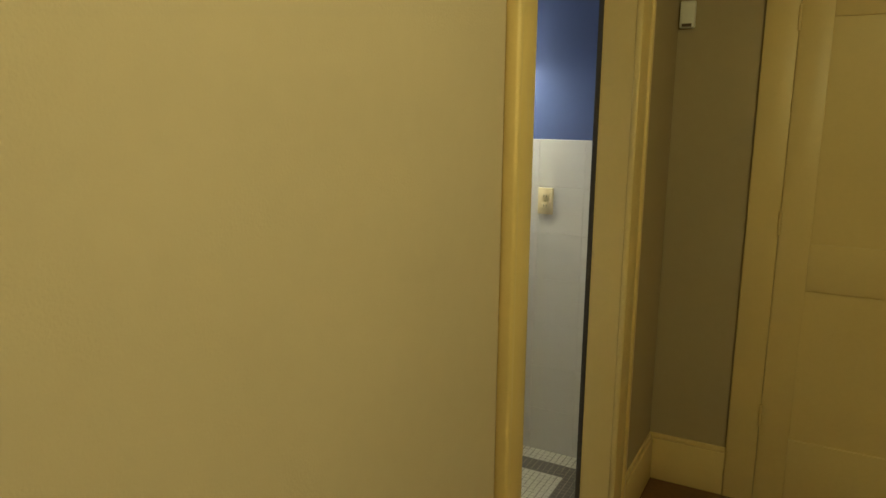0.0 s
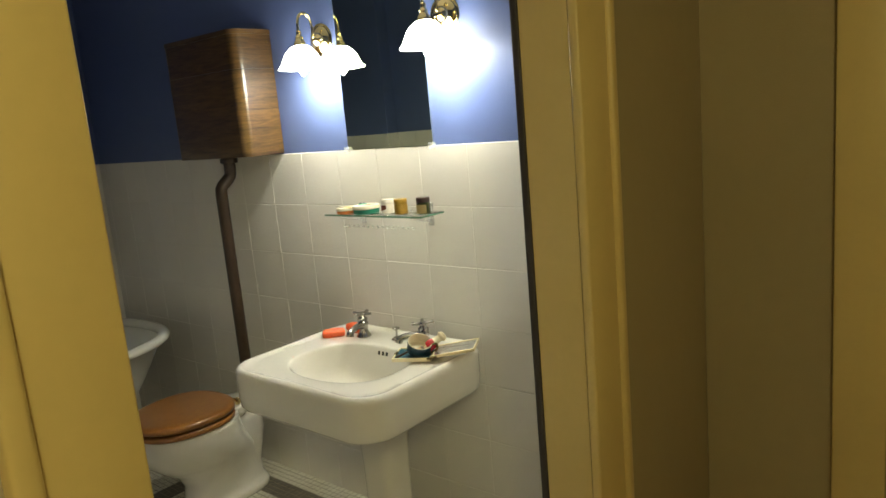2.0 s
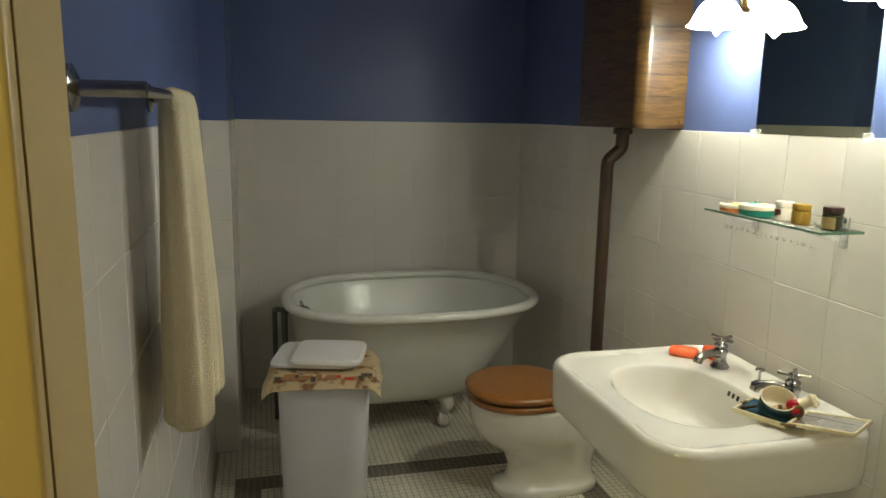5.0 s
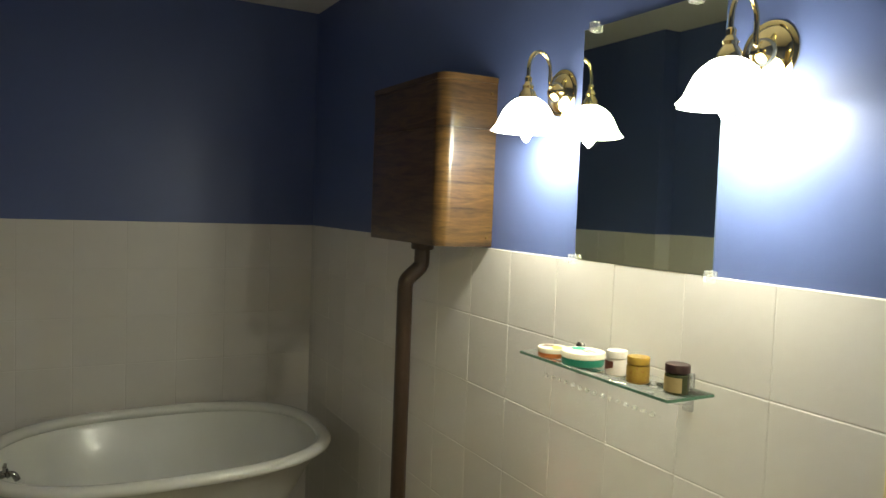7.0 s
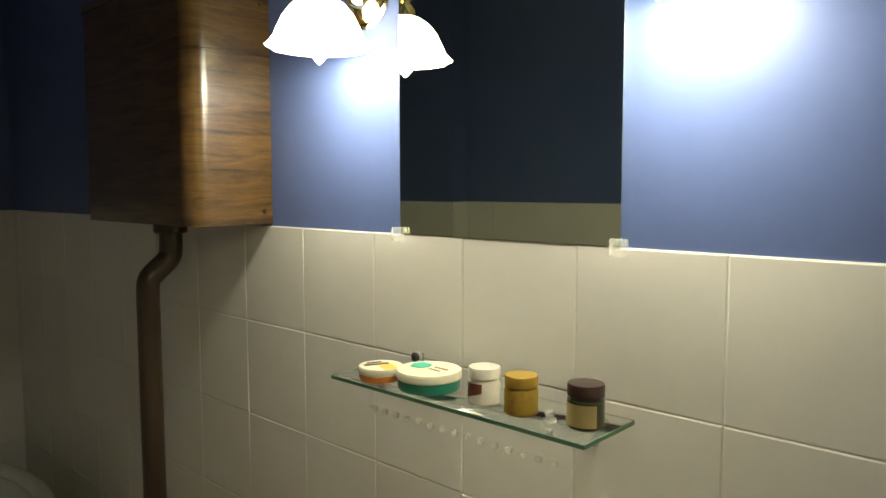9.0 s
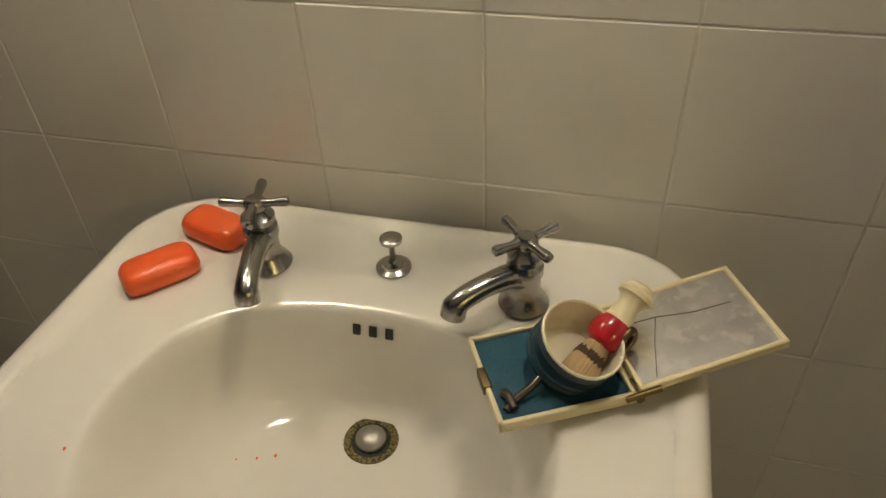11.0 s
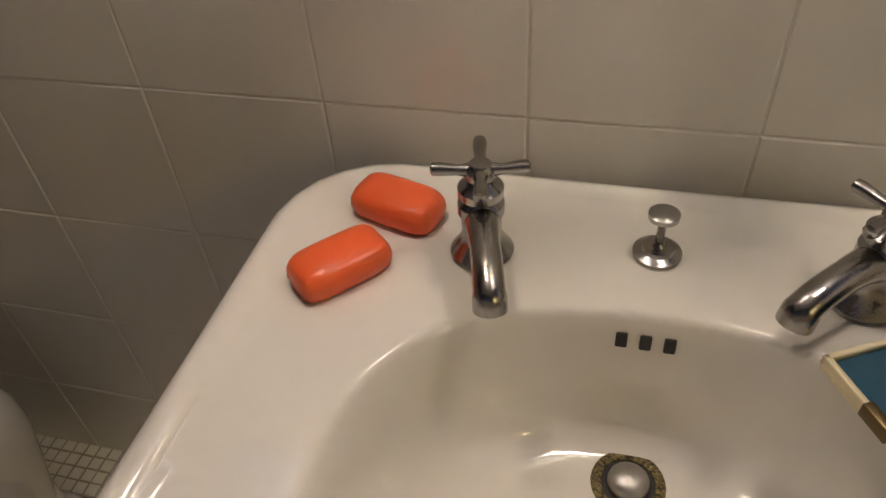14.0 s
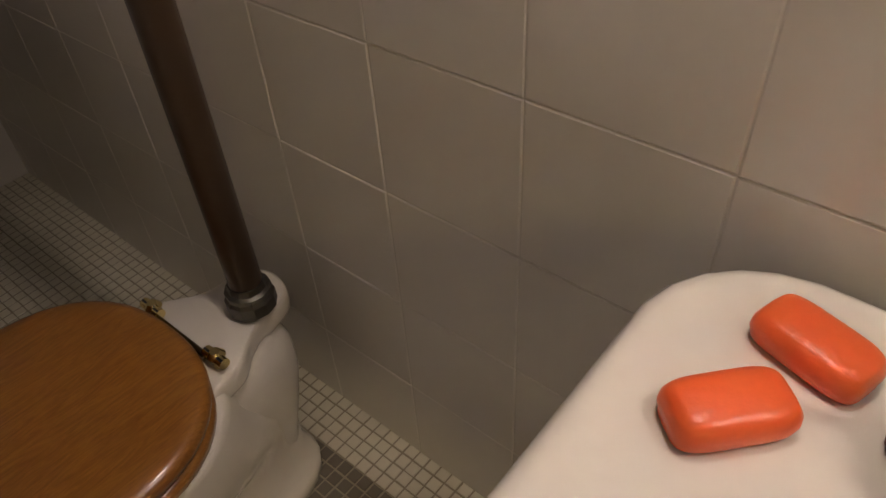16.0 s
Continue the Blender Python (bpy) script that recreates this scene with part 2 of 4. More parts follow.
SHADE = glowing("lit_opal_glass", (1.0, 0.98, 0.80), 17.0)
BULB = glowing("lit_bulb", (1.0, 0.97, 0.84), 34.0)
IVORY = material("ivory_switch_plate", (0.74, 0.62, 0.36), 0.3, spread=0.02)
DETECTOR = material("white_device_plastic", (0.75, 0.74, 0.70), 0.4)
TEAL = material("teal_enamel", (0.004, 0.036, 0.060), 0.42, spread=0.15, scale=20, coat=0.12)
FELT = material("blue_felt", (0.009, 0.068, 0.110), 0.85, spread=0.08, scale=30, bump=0.4)
CREAM = material("cream_plastic", (0.74, 0.64, 0.42), 0.35, spread=0.12, scale=30)
RED = material("red_plastic", (0.42, 0.012, 0.02), 0.2, spread=0.05, coat=0.4)
BRISTLE = material("badger_bristle", (0.48, 0.34, 0.19), 0.85, spread=0.3, scale=60, bump=0.9, bump_scale=500)
BRISTLEDARK = material("dark_badger_bristle", (0.075, 0.042, 0.025), 0.85, spread=0.4, scale=80, bump=0.9, bump_scale=500)
RUST = material("limescale_and_rust", (0.20, 0.155, 0.055), 0.8, spread=0.5, scale=140, dark=(0.05, 0.04, 0.02), dark_at=0.52, bump=0.8, bump_scale=500)
# near-black that paints the shade inside drain, overflow and socket openings
BLACKHOLE = material("hole_shade", (0.02, 0.02, 0.018), 0.6)
PINORANGE = material("orange_tin", (0.72, 0.22, 0.05), 0.35)
PINGREEN = material("green_tin", (0.01, 0.25, 0.16), 0.3, coat=0.3)
LIDCREAM = material("cream_lid", (0.78, 0.72, 0.56), 0.4)
MILKGLASS = material("milk_glass", (0.80, 0.76, 0.68), 0.15, coat=0.4)
OCHRE = material("ochre_label", (0.29, 0.18, 0.022), 0.4, dark=(0.27, 0.13, 0.02), spread=0.1, scale=60, dark_at=0.58)
OCHRELID = material("ochre_lid", (0.33, 0.20, 0.025), 0.35, spread=0.1, scale=40)
PLUMLID = material("plum_lid", (0.030, 0.010, 0.009), 0.3, coat=0.3)
AMBER = material("dark_green_glass", (0.04, 0.05, 0.015), 0.12, coat=0.4)
LABELTAN = material("tan_label", (0.42, 0.32, 0.14), 0.6, spread=0.15, scale=60)
MAROON = material("maroon_label", (0.16, 0.045, 0.025), 0.5)
GREENINK = material("green_print", (0.02, 0.36, 0.24), 0.5)
YELLOWINK = material("yellow_print", (0.85, 0.50, 0.10), 0.5)

# ---- structure: walls, floors, ceilings ----
def structure(name, bm, mat, label=""):
    ob = part(name, bm, mat)
    return tagged(ob, label or name.replace("_", " "), kind="structure")


wall_back = structure("wall_north", box(TUBX - 0.15, HALLX, BACK, BACK + 0.15, TOP, CEIL), BLUE, "glossy blue painted wall above white tiling")
wall_back_low = structure("wall_north_tiled", box(TUBX - 0.15, HALLX, BACK - 0.003, BACK + 0.15, 0, TOP), GROUT, "lower wall with white square tiles")
wall_tub = structure("wall_west", box(TUBX - 0.15, TUBX, 0.6, BACK, TOP, CEIL), BLUE, "glossy blue painted wall above white tiling")
wall_tub_low = structure("wall_west_tiled", box(TUBX - 0.15, TUBX + 0.003, 0.6, BACK - 0.003, 0, TOP), GROUT, "lower wall with white square tiles")
wall_south = structure("wall_south", box(CHASEX, EASTX, SOUTH - 0.15, SOUTH, TOP, CEIL), BLUE, "glossy blue painted wall behind the towel bar")
wall_south_low = structure("wall_south_tiled", box(CHASEX + 0.003, EASTX, SOUTH - 0.15, SOUTH + 0.003, 0, TOP), GROUT, "lower wall with white square tiles")
wall_chase = structure("wall_chase", box(TUBX, CHASEX, SOUTH - 0.15, CHASEY, TOP, CEIL), BLUE, "blue painted boxed-out wall")
wall_chase_low = structure("wall_chase_tiled", box(TUBX + 0.003, CHASEX + 0.003, SOUTH - 0.15, CHASEY + 0.003, 0, TOP), GROUT, "boxed-out wall with white tiles")
# the wall between bathroom and hall: a tiled and blue skin on the bath side, tan paint on the hall side
for a, b, low in ((SOUTH - 0.15, DOOR0, 0.0), (DOOR1, BACK, 0.0), (DOOR0, DOOR1, DOORH)):
    if low:
        structure("wall_east", box(EASTX, -0.80, a, b, low, CEIL), BLUE, "blue painted wall above the doorway")
        structure("wall_hall_west", box(-0.80, HALLX, a, b, low, CEIL), HALLPAINT, "tan painted hall wall above the doorway")
    else:
        structure("wall_east", box(EASTX, -0.80, a, b, TOP, CEIL), BLUE, "blue painted wall beside the doorway")
        structure("wall_east_tiled", box(EASTX, -0.80, a, b, 0, TOP), GROUT, "tiled wall beside the doorway")
        if b == BACK:
            structure("wall_hall_west", box(-0.80, HALLX, a, b, 0, CEIL), DARKERTAN, "darker greyish tan hall wall")
structure("wall_hall_west", box(-0.80, HALLX, -2.2, DOOR0, 0, CEIL), HALLPAINT, "tan painted hall wall")
structure("wall_hall_north", box(HALLX, 1.05, BACK, BACK + 0.15, 0, CEIL), DARKERTAN, "darker greyish tan end wall of the hall")
structure("wall_hall_east", box(0.90, 1.05, -2.2, BACK, 0, CEIL), HALLPAINT, "tan painted hall wall")
structure("wall_hall_south", box(-0.80, 1.05, -2.35, -2.2, 0, CEIL), HALLPAINT, "tan painted hall wall")
structure("ceiling_bathroom", box(TUBX - 0.15, -0.80, 0.6, BACK + 0.15, CEIL, CEIL + 0.1), CEILPAINT, "flat white plaster ceiling")
structure("ceiling_hall", box(-0.80, 1.05, -2.35, BACK + 0.15, CEIL, CEIL + 0.1), CEILPAINT, "flat white plaster ceiling")
floor = structure("floor", box(TUBX - 0.15, EASTX, 0.6, BACK + 0.15, -0.1, -0.003), FLOORGROUT, "mosaic tiled bathroom floor with grey grout")
structure("floor_hall", box(-0.80, 1.05, -2.35, BACK + 0.15, -0.1, 0.0), HALLFLOOR, "dark brown wooden hall floor")
structure("threshold", box(EASTX, -0.80, DOOR0, DOOR1, -0.1, 0.008, 0.004), HALLFLOOR, "dark wooden doorway sill")

# ---- bathroom doorway: jambs and casing ----
door_1 = thing("door_1", (HALLX, (DOOR0 + DOOR1) / 2, 0), "open doorway with cream painted casing and jambs", "doorway")
door_1["kind"] = "structure"
mid = (DOOR0 + DOOR1) / 2


def local(bm, parent):
    """Shift a bmesh made in world metres into its parent's own metres."""
    return turned(bm, Matrix.Translation(-Vector(parent.location)))


part("jamb", local(box(EASTX, HALLX, DOOR0 - 0.02, DOOR0 + 0.001, 0, DOORH), door_1), TRIM, door_1)
part("jamb", local(box(EASTX + 0.012, HALLX, DOOR1 - 0.001, DOOR1 + 0.02, 0, DOORH), door_1), TRIM, door_1)
part("jamb", local(box(EASTX, HALLX, DOOR0 - 0.02, DOOR1 + 0.02, DOORH - 0.001, DOORH + 0.02), door_1), TRIM, door_1)
# thin dark strip along the jamb's bathroom edge
part("weather_strip", local(box(EASTX - 0.004, EASTX + 0.012, DOOR1 - 0.006, DOOR1 + 0.02, 0, DOORH, 0.002), door_1), JAMBDARK, door_1, "dark strip along the door jamb")
for a, b in ((DOOR0 - 0.115, DOOR0), (DOOR1, DOOR1 + 0.13)):
    bm = box(HALLX - 0.001, HALLX + 0.020, a, b, 0, DOORH + 0.12, 0.004)
    outer = a if a < mid else b
    box(HALLX - 0.001, HALLX + 0.030, outer - (0.003 if outer == a else 0.022), outer + (0.022 if outer == a else 0.003), 0, DOORH + 0.123, 0.006, bm=bm)
    part("casing", local(bm, door_1), TRIM, door_1, "cream painted door casing")
part("casing", local(box(HALLX - 0.001, HALLX + 0.022, DOOR0 - 0.115, DOOR1 + 0.13, DOORH + 0.001, DOORH + 0.12, 0.004), door_1), TRIM, door_1, "cream painted door casing")

# ---- hall: closed panelled door in the end wall ----
door_2 = thing("door_2", (0.1, BACK, 0), "closed cream painted panelled door with painted hinges", "door")
door_2["kind"] = "structure"
DX0, DX1 = -0.32, 0.50
part("casing", local(box(DX0 - 0.115, DX0, BACK - 0.022, BACK + 0.001, 0, 2.16, 0.004), door_2), TRIM, door_2)
part("casing", local(box(DX1, DX1 + 0.115, BACK - 0.022, BACK + 0.001, 0, 2.16, 0.004), door_2), TRIM, door_2)
part("casing", local(box(DX0, DX1, BACK - 0.022, BACK + 0.001, 2.045, 2.16, 0.004), door_2), TRIM, door_2)
bm = box(DX0 + 0.0015, DX0 + 0.11, BACK - 0.018, BACK - 0.002, 0.012, 2.04, 0.002)
box(DX1 - 0.11, DX1 - 0.004, BACK - 0.018, BACK - 0.002, 0.012, 2.04, 0.002, bm=bm)
for a, b in ((0.012, 0.30), (0.905, 1.085), (1.90, 2.04)):
    box(DX0 + 0.11, DX1 - 0.11, BACK - 0.018, BACK - 0.002, a, b, 0.002, bm=bm)
leaf = part("door_leaf", local(bm, door_2), TRIM, door_2)
for a, b in ((0.30, 0.905), (1.085, 1.90)):
    part("panel", local(box(DX0 + 0.11, DX1 - 0.11, BACK - 0.009, BACK - 0.001, a, b), door_2), TRIM, leaf)
for z in (0.385, 1.157, 1.90):
    part("hinge", local(tube([(DX0 + 0.001, BACK - 0.026, z - 0.045), (DX0 + 0.001, BACK - 0.026, z + 0.045)], 0.006, 10), door_2), TRIM, leaf, "painted-over butt hinge")

# baseboards of the hall, 0.2 m high with a small cap
for a, b, c, d in ((HALLX, HALLX + 0.018, -2.2, DOOR0 - 0.116), (HALLX, HALLX + 0.018, DOOR1 + 0.131, BACK - 0.018), (HALLX, DX0 - 0.116, BACK - 0.018, BACK)):
    bm = box(a, b, c, d, 0, 0.185, 0.003)
    box(a, b - (0.008 if b - a < 0.1 else 0), c + (0.008 if b - a > 0.1 else 0), d, 0.186, 0.207, 0.003, bm=bm)
    structure("baseboard", bm, TRIM, "tall cream painted hall baseboard")

detector = thing("wall_device", (-0.71, BACK, 1.93), "small white plastic wall device on the hall end wall", "thermostat")
part("housing", box(-0.028, 0.028, -0.026, -0.0005, -0.05, 0.05, 0.005), DETECTOR, detector)
part("grille", box(-0.018, 0.018, -0.0285, -0.0262, -0.046, -0.034, 0.0008), INKDARK, detector, "dark sensor slot")


# ---- pedestal basin ----
SX, SZ = -1.785, 0.778
basin = thing("pedestal_basin", (SX, 2.10, 0), "white porcelain pedestal basin with chrome taps", "sink")


def rrect_hit(cx, cy, a, x0, x1, y0, y1, rb, rf):
    """How far from (cx, cy) along the angle a the edge of a rectangle with rounded back and front corners lies."""
    lo, hi = 0.0, 1.0
    dx, dy = math.cos(a), math.sin(a)
    for _ in range(26):
        t = (lo + hi) / 2
        x, y = cx + dx * t, cy + dy * t
        r = rb if y > (y0 + y1) / 2 else rf
        qx, qy = abs(x - (x0 + x1) / 2) - (x1 - x0) / 2 + r, abs(y - (y0 + y1) / 2) - (y1 - y0) / 2 + r
        inside = math.hypot(max(qx, 0), max(qy, 0)) + min(max(qx, qy), 0) - r < 0
        lo, hi = (t, hi) if inside else (lo, t)
    return lo


def basin_mesh():
    n, cx, cy = 96, 0.0, -0.055
    outer, bowl = [], []
    for i in range(n):
        a = 2 * math.pi * i / n
        outer.append(rrect_hit(cx, cy, a, -0.347, 0.339, -0.31, 0.272, 0.106, 0.11))
        c, s = math.cos(a), math.sin(a)
        bowl.append((abs(c / 0.214) ** 2.35 + abs(s / 0.165) ** 2.35) ** (-1 / 2.35))

    def ring(f, z, shift=0.0):
        return [(cx + math.cos(2 * math.pi * i / n) * f(i), cy + shift + math.sin(2 * math.pi * i / n) * f(i), z) for i in range(n)]

    dr = 0.106                                  # the drain lies behind the bowl's middle
    out = [ring(lambda i: 0.024, SZ - 0.150, dr), ring(lambda i: 0.030, SZ - 0.149, dr)]
    for k, z, sh in ((0.30, -0.1475, 0.083), (0.42, -0.1450, 0.069), (0.54, -0.1395, 0.056), (0.65, -0.130, 0.043), (0.74, -0.116, 0.031), (0.81, -0.098, 0.021), (0.865, -0.076, 0.014),
                     (0.905, -0.054, 0.009), (0.94, -0.032, 0.005), (0.965, -0.018, 0.002), (0.982, -0.0105, 0.001), (0.995, -0.0065, 0), (1.012, -0.0040, 0), (1.04, -0.0028, 0)):
        out.append(ring(lambda i, k=k: bowl[i] * k, SZ + z, sh))
    for k, z in ((0.12, -0.0018), (0.35, 0.0004), (0.65, 0.0), (0.80, 0.0)):
        out.append(ring(lambda i, k=k: bowl[i] * 1.04 * (1 - k) + (outer[i] - 0.012) * k, SZ + z))
    for inset, z in ((0.034, 0.0022), (0.027, 0.0048), (0.019, 0.0060), (0.011, 0.0038), (0.004, -0.003), (0.001, -0.012), (0.0, -0.022), (0.001, -0.095), (0.004, -0.123), (0.010, -0.132), (0.020, -0.135), (0.05, -0.136), (0.09, -0.155), (0.17, -0.185)):
        out.append(ring(lambda i, d=inset: outer[i] - d, SZ + z))
    return rings(out, caps=(True, True), angle=60)


part("bowl", basin_mesh(), PORCELAIN, basin, "white glazed porcelain bowl")
ped = [(0.105, 0.09, 0.0, 5), (0.107, 0.092, 0.012, 5), (0.100, 0.086, 0.03, 5), (0.078, 0.068, 0.075, 4), (0.070, 0.062, 0.14, 4), (0.071, 0.062, 0.35, 4), (0.080, 0.070, 0.55, 4), (0.105, 0.095, 0.625, 4)]
part("pedestal", rings([circle(0.0, 0.06, z, a, b, 48, p) for a, b, z, p in ped]), PORCELAIN, basin, "white porcelain pedestal foot")
part("supply_pipe", tube(bend([(0.17, 0.29, 0.56), (0.17, 0.25, 0.585), (0.155, 0.17, 0.61), (0.15, 0.145, 0.655)]), 0.007, bm=tube([(0.17, 0.225, 0.595), (0.17, 0.20, 0.595)], 0.012)), STEEL, basin)
waste = part("drain", lathe([(0.0315, -0.1505), (0.0310, -0.1475), (0.023, -0.1480), (0.0215, -0.154)], 0.0, 0.051), RUST, basin, "limescaled drain ring with steel stopper")
# added dark disc: the shade of the gap round the stopper
gap_shade = part("drain_seat", turned(lathe([(0.0225, -0.1495), (0.0224, -0.1491), (0.0, -0.1491)], 0.0, 0.051), Matrix.Translation((0, 0, SZ))), BLACKHOLE, waste)
turned_z = Matrix.Translation((0, 0, SZ))
waste.data.transform(turned_z)
plug = part("stopper", lathe([(0.0150, -0.153), (0.0178, -0.1470), (0.0172, -0.1430), (0.014, -0.1395), (0.007, -0.1370), (0.0, -0.1363)], 0.0, 0.051), PLUGSTEEL, waste)
plug.data.transform(turned_z)
for k in (-1, 0, 1):
    part("overflow_slot", turned(box(-0.0046, 0.0046, -0.0014, 0.0014, -0.0068, 0.0068, 0.0026), Matrix.Translation((-0.003 + 0.0185 * k, 0.1035, SZ - 0.028)) @ pose(0, 0, 0, -16)), BLACKHOLE, basin, "dark overflow slot")
knob = part("stopper_knob", turned(lathe([(0.020, 0.0), (0.020, 0.003), (0.014, 0.006), (0.013, 0.009), (0.006, 0.010), (0.0035, 0.013), (0.0035, 0.032), (0.006, 0.037), (0.0125, 0.039), (0.0125, 0.043), (0.010, 0.0445), (0.0, 0.045)]), Matrix.Translation((0.0, 0.177, SZ + 0.001))), CHROME, basin, "chrome pop-up stopper knob")


def tap(x, y, tipx, tipy, handle_turn):
    at = Matrix.Translation((x - SX, y - 2.10, SZ + 0.001)) @ Matrix.Diagonal((1, 1, 0.945, 1))
    body = part("tap", turned(lathe([(0.026, 0.0), (0.027, 0.003), (0.024, 0.008), (0.019, 0.016), (0.0165, 0.022), (0.0165, 0.040), (0.019, 0.046), (0.019, 0.056), (0.014, 0.062), (0.0185, 0.065), (0.0185, 0.072), (0.012, 0.077), (0.008, 0.083)]), at), CHROME, basin, "chrome cross-handle basin tap")
    dx, dy = tipx - x, tipy - y
    path = bend([(0, 0, 0.040), (dx * 0.25, dy * 0.25, 0.049), (dx * 0.6, dy * 0.6, 0.049), (dx * 0.9, dy * 0.9, 0.042), (dx * 0.97, dy * 0.97, 0.028)], 5)
    part("spout", turned(tube(path, [0.0155 - 0.0035 * min(1, i / 8) + (0.001 if i > 15 else 0) for i in range(len(path))], 16), at), CHROME, body)
    bm = lathe([(0.011, 0.080), (0.0125, 0.084), (0.0115, 0.092), (0.008, 0.096), (0.0, 0.0965)], n=20)
    for k in range(4):
        a = radians(handle_turn + 90 * k)
        c, s = math.cos(a), math.sin(a)
        tube([(0.006 * c, 0.006 * s, 0.089), (0.018 * c, 0.018 * s, 0.0895), (0.032 * c, 0.032 * s, 0.091), (0.037 * c, 0.037 * s, 0.091), (0.0385 * c, 0.0385 * s, 0.091)], (0.0065, 0.0045, 0.0058, 0.0055, 0.003), 10, bm=bm)
    part("handle", turned(bm, at), CHROME, body, "chrome cross handle")


tap(-1.928, 2.256, -1.903, 2.163, 12)
tap(-1.634, 2.252, -1.697, 2.190, 45)


def soap(x, y, rz):
    """A moulded bar: flat below, crowned above, soft corners."""
    sec = []
    for z, k in ((0, 0.90), (0.003, 0.96), (0.010, 1.0), (0.017, 0.985), (0.022, 0.93), (0.026, 0.82), (0.0285, 0.62), (0.030, 0.35), (0.0305, 0.1)):
        sec.append(circle(0, 0, z * 0.84, 0.0425 * k if k > 0.9 else 0.0425 * k + 0.003, 0.0250 * k, 48, 4.3))
    ob = part("soap_bar", rings(sec, angle=70), SOAP)
    ob.matrix_world = pose(x, y, SZ + 0.003, 0, 0, rz)
    return ob


tagged(soap(-2.038, 2.209, 48), "orange soap bar lying on the white basin rim", "soap", "soap bars")
tagged(soap(-2.012, 2.292, -17), "orange soap bar beside the basin tap", "soap", "soap bars")

CRUMBS = ((-1.880, 2.105, 0.0022), (-1.897, 2.095, 0.0018), (-1.808, 2.065, 0.0026), (-1.790, 2.066, 0.0013), (-1.800, 2.165, 0.0012), (-1.915, 2.085, 0.0014), (-2.000, 1.985, 0.0020))
# crumbs of soap that cling to the bowl
bowl_faces = BVHTree.FromBMesh(turned(basin_mesh(), Matrix.Translation(basin.location)))
crumbs = bmesh.new()
for x, y, r in CRUMBS:
    hit, normal, _, _ = bowl_faces.ray_cast(Vector((x, y, 1.0)), Vector((0, 0, -1)))
    own = bmesh.new()
    bmesh.ops.create_icosphere(own, subdivisions=1, radius=r)
    turned(own, Matrix.Translation(hit + normal * 0.0002) @ normal.to_track_quat("Z", "Y").to_matrix().to_4x4() @ Matrix.Diagonal((1.3, 0.8, 0.35, 1)))
    crumbs = join(crumbs, own)
tagged(part("soap_crumbs", crumbs, SOAP), "orange crumbs of soap stuck in the white basin", "soap crumbs", kind="stuff")

# ---- shaving set on the basin ----
KZ = SZ + 0.006
kit = thing("shaving_kit", (-1.595, 2.157, KZ), "open shaving box with blue felt and cracked mirror lid", "shaving kit", rz=28)
W2, D2 = 0.064, 0.054
tray = box(-W2, W2, -D2, D2, 0, 0.006, 0.002)
tray = part("tray", tray, CREAM, kit, "cream plastic tray bottom")
for a in ((-W2, W2, -D2, -D2 + 0.005), (-W2, W2, D2 - 0.005, D2), (-W2, -W2 + 0.005, -D2, D2), (W2 - 0.005, W2, -D2, D2)):
    part("tray_edge", box(*a, 0.004, 0.013, 0.0015), CREAM, tray, "worn cream tray edge")
part("felt_lining", box(-W2 + 0.005, W2 - 0.005, -D2 + 0.005, D2 - 0.005, 0.006, 0.0085), FELT, tray, "teal blue felt lining")
part("clasp", box(-W2 - 0.002, -W2 + 0.006, -0.012, 0.012, 0.003, 0.0145, 0.001), OLDBRASS, tray, "tarnished brass clasp")
part("prong", tube(bend([(-0.050, -0.020, 0.0110), (-0.047, -0.027, 0.014), (-0.046, -0.040, 0.0125)]), 0.0042, bm=tube(bend([(-0.053, -0.038, 0.0095), (-0.042, -0.031, 0.013), (-0.028, -0.027, 0.019), (-0.0144, -0.0207, 0.025)]), 0.0036)), BRONZE, tray, "tarnished razor prongs")
lid_m = Matrix.Translation((W2 + 0.002, 0, 0.010)) @ pose(0, 0, 0, 0, -9, 0)
bm = box(0, 0.142, -D2, D2, 0, 0.004, 0.001)
for a in ((0, 0.142, -D2, -D2 + 0.005), (0, 0.142, D2 - 0.005, D2), (0, 0.005, -D2, D2), (0.137, 0.142, -D2, D2)):
    box(*a, 0.003, 0.009, 0.0015, bm=bm)
lid = part("mirror_lid", turned(bm, lid_m), CREAM, kit, "cream edged lid")
part("mirror_glass", turned(box(0.005, 0.137, -D2 + 0.005, D2 - 0.005, 0.004, 0.0062), lid_m), OLDMIRROR, lid, "scratched cracked mirror glass")
part("crack", turned(tube([(0.01, 0.022, 0.0064), (0.05, 0.020, 0.0064), (0.085, 0.012, 0.0064), (0.122, 0.010, 0.0064)], 0.0004, 5), lid_m), INKDARK, lid)
part("crack", turned(tube([(0.02, -0.045, 0.0064), (0.035, -0.01, 0.0064), (0.05, 0.02, 0.0064)], 0.0004, 5), lid_m), INKDARK, lid)
part("hinge", tube([(W2 + 0.001, -D2 - 0.004, 0.009), (W2 + 0.001, -D2 + 0.018, 0.010)], 0.004, bm=tube([(W2 - 0.012, -D2 - 0.001, 0.010), (W2 + 0.02, -D2 - 0.002, 0.017)], 0.003)), OLDBRASS, kit, "tarnished brass hinge")

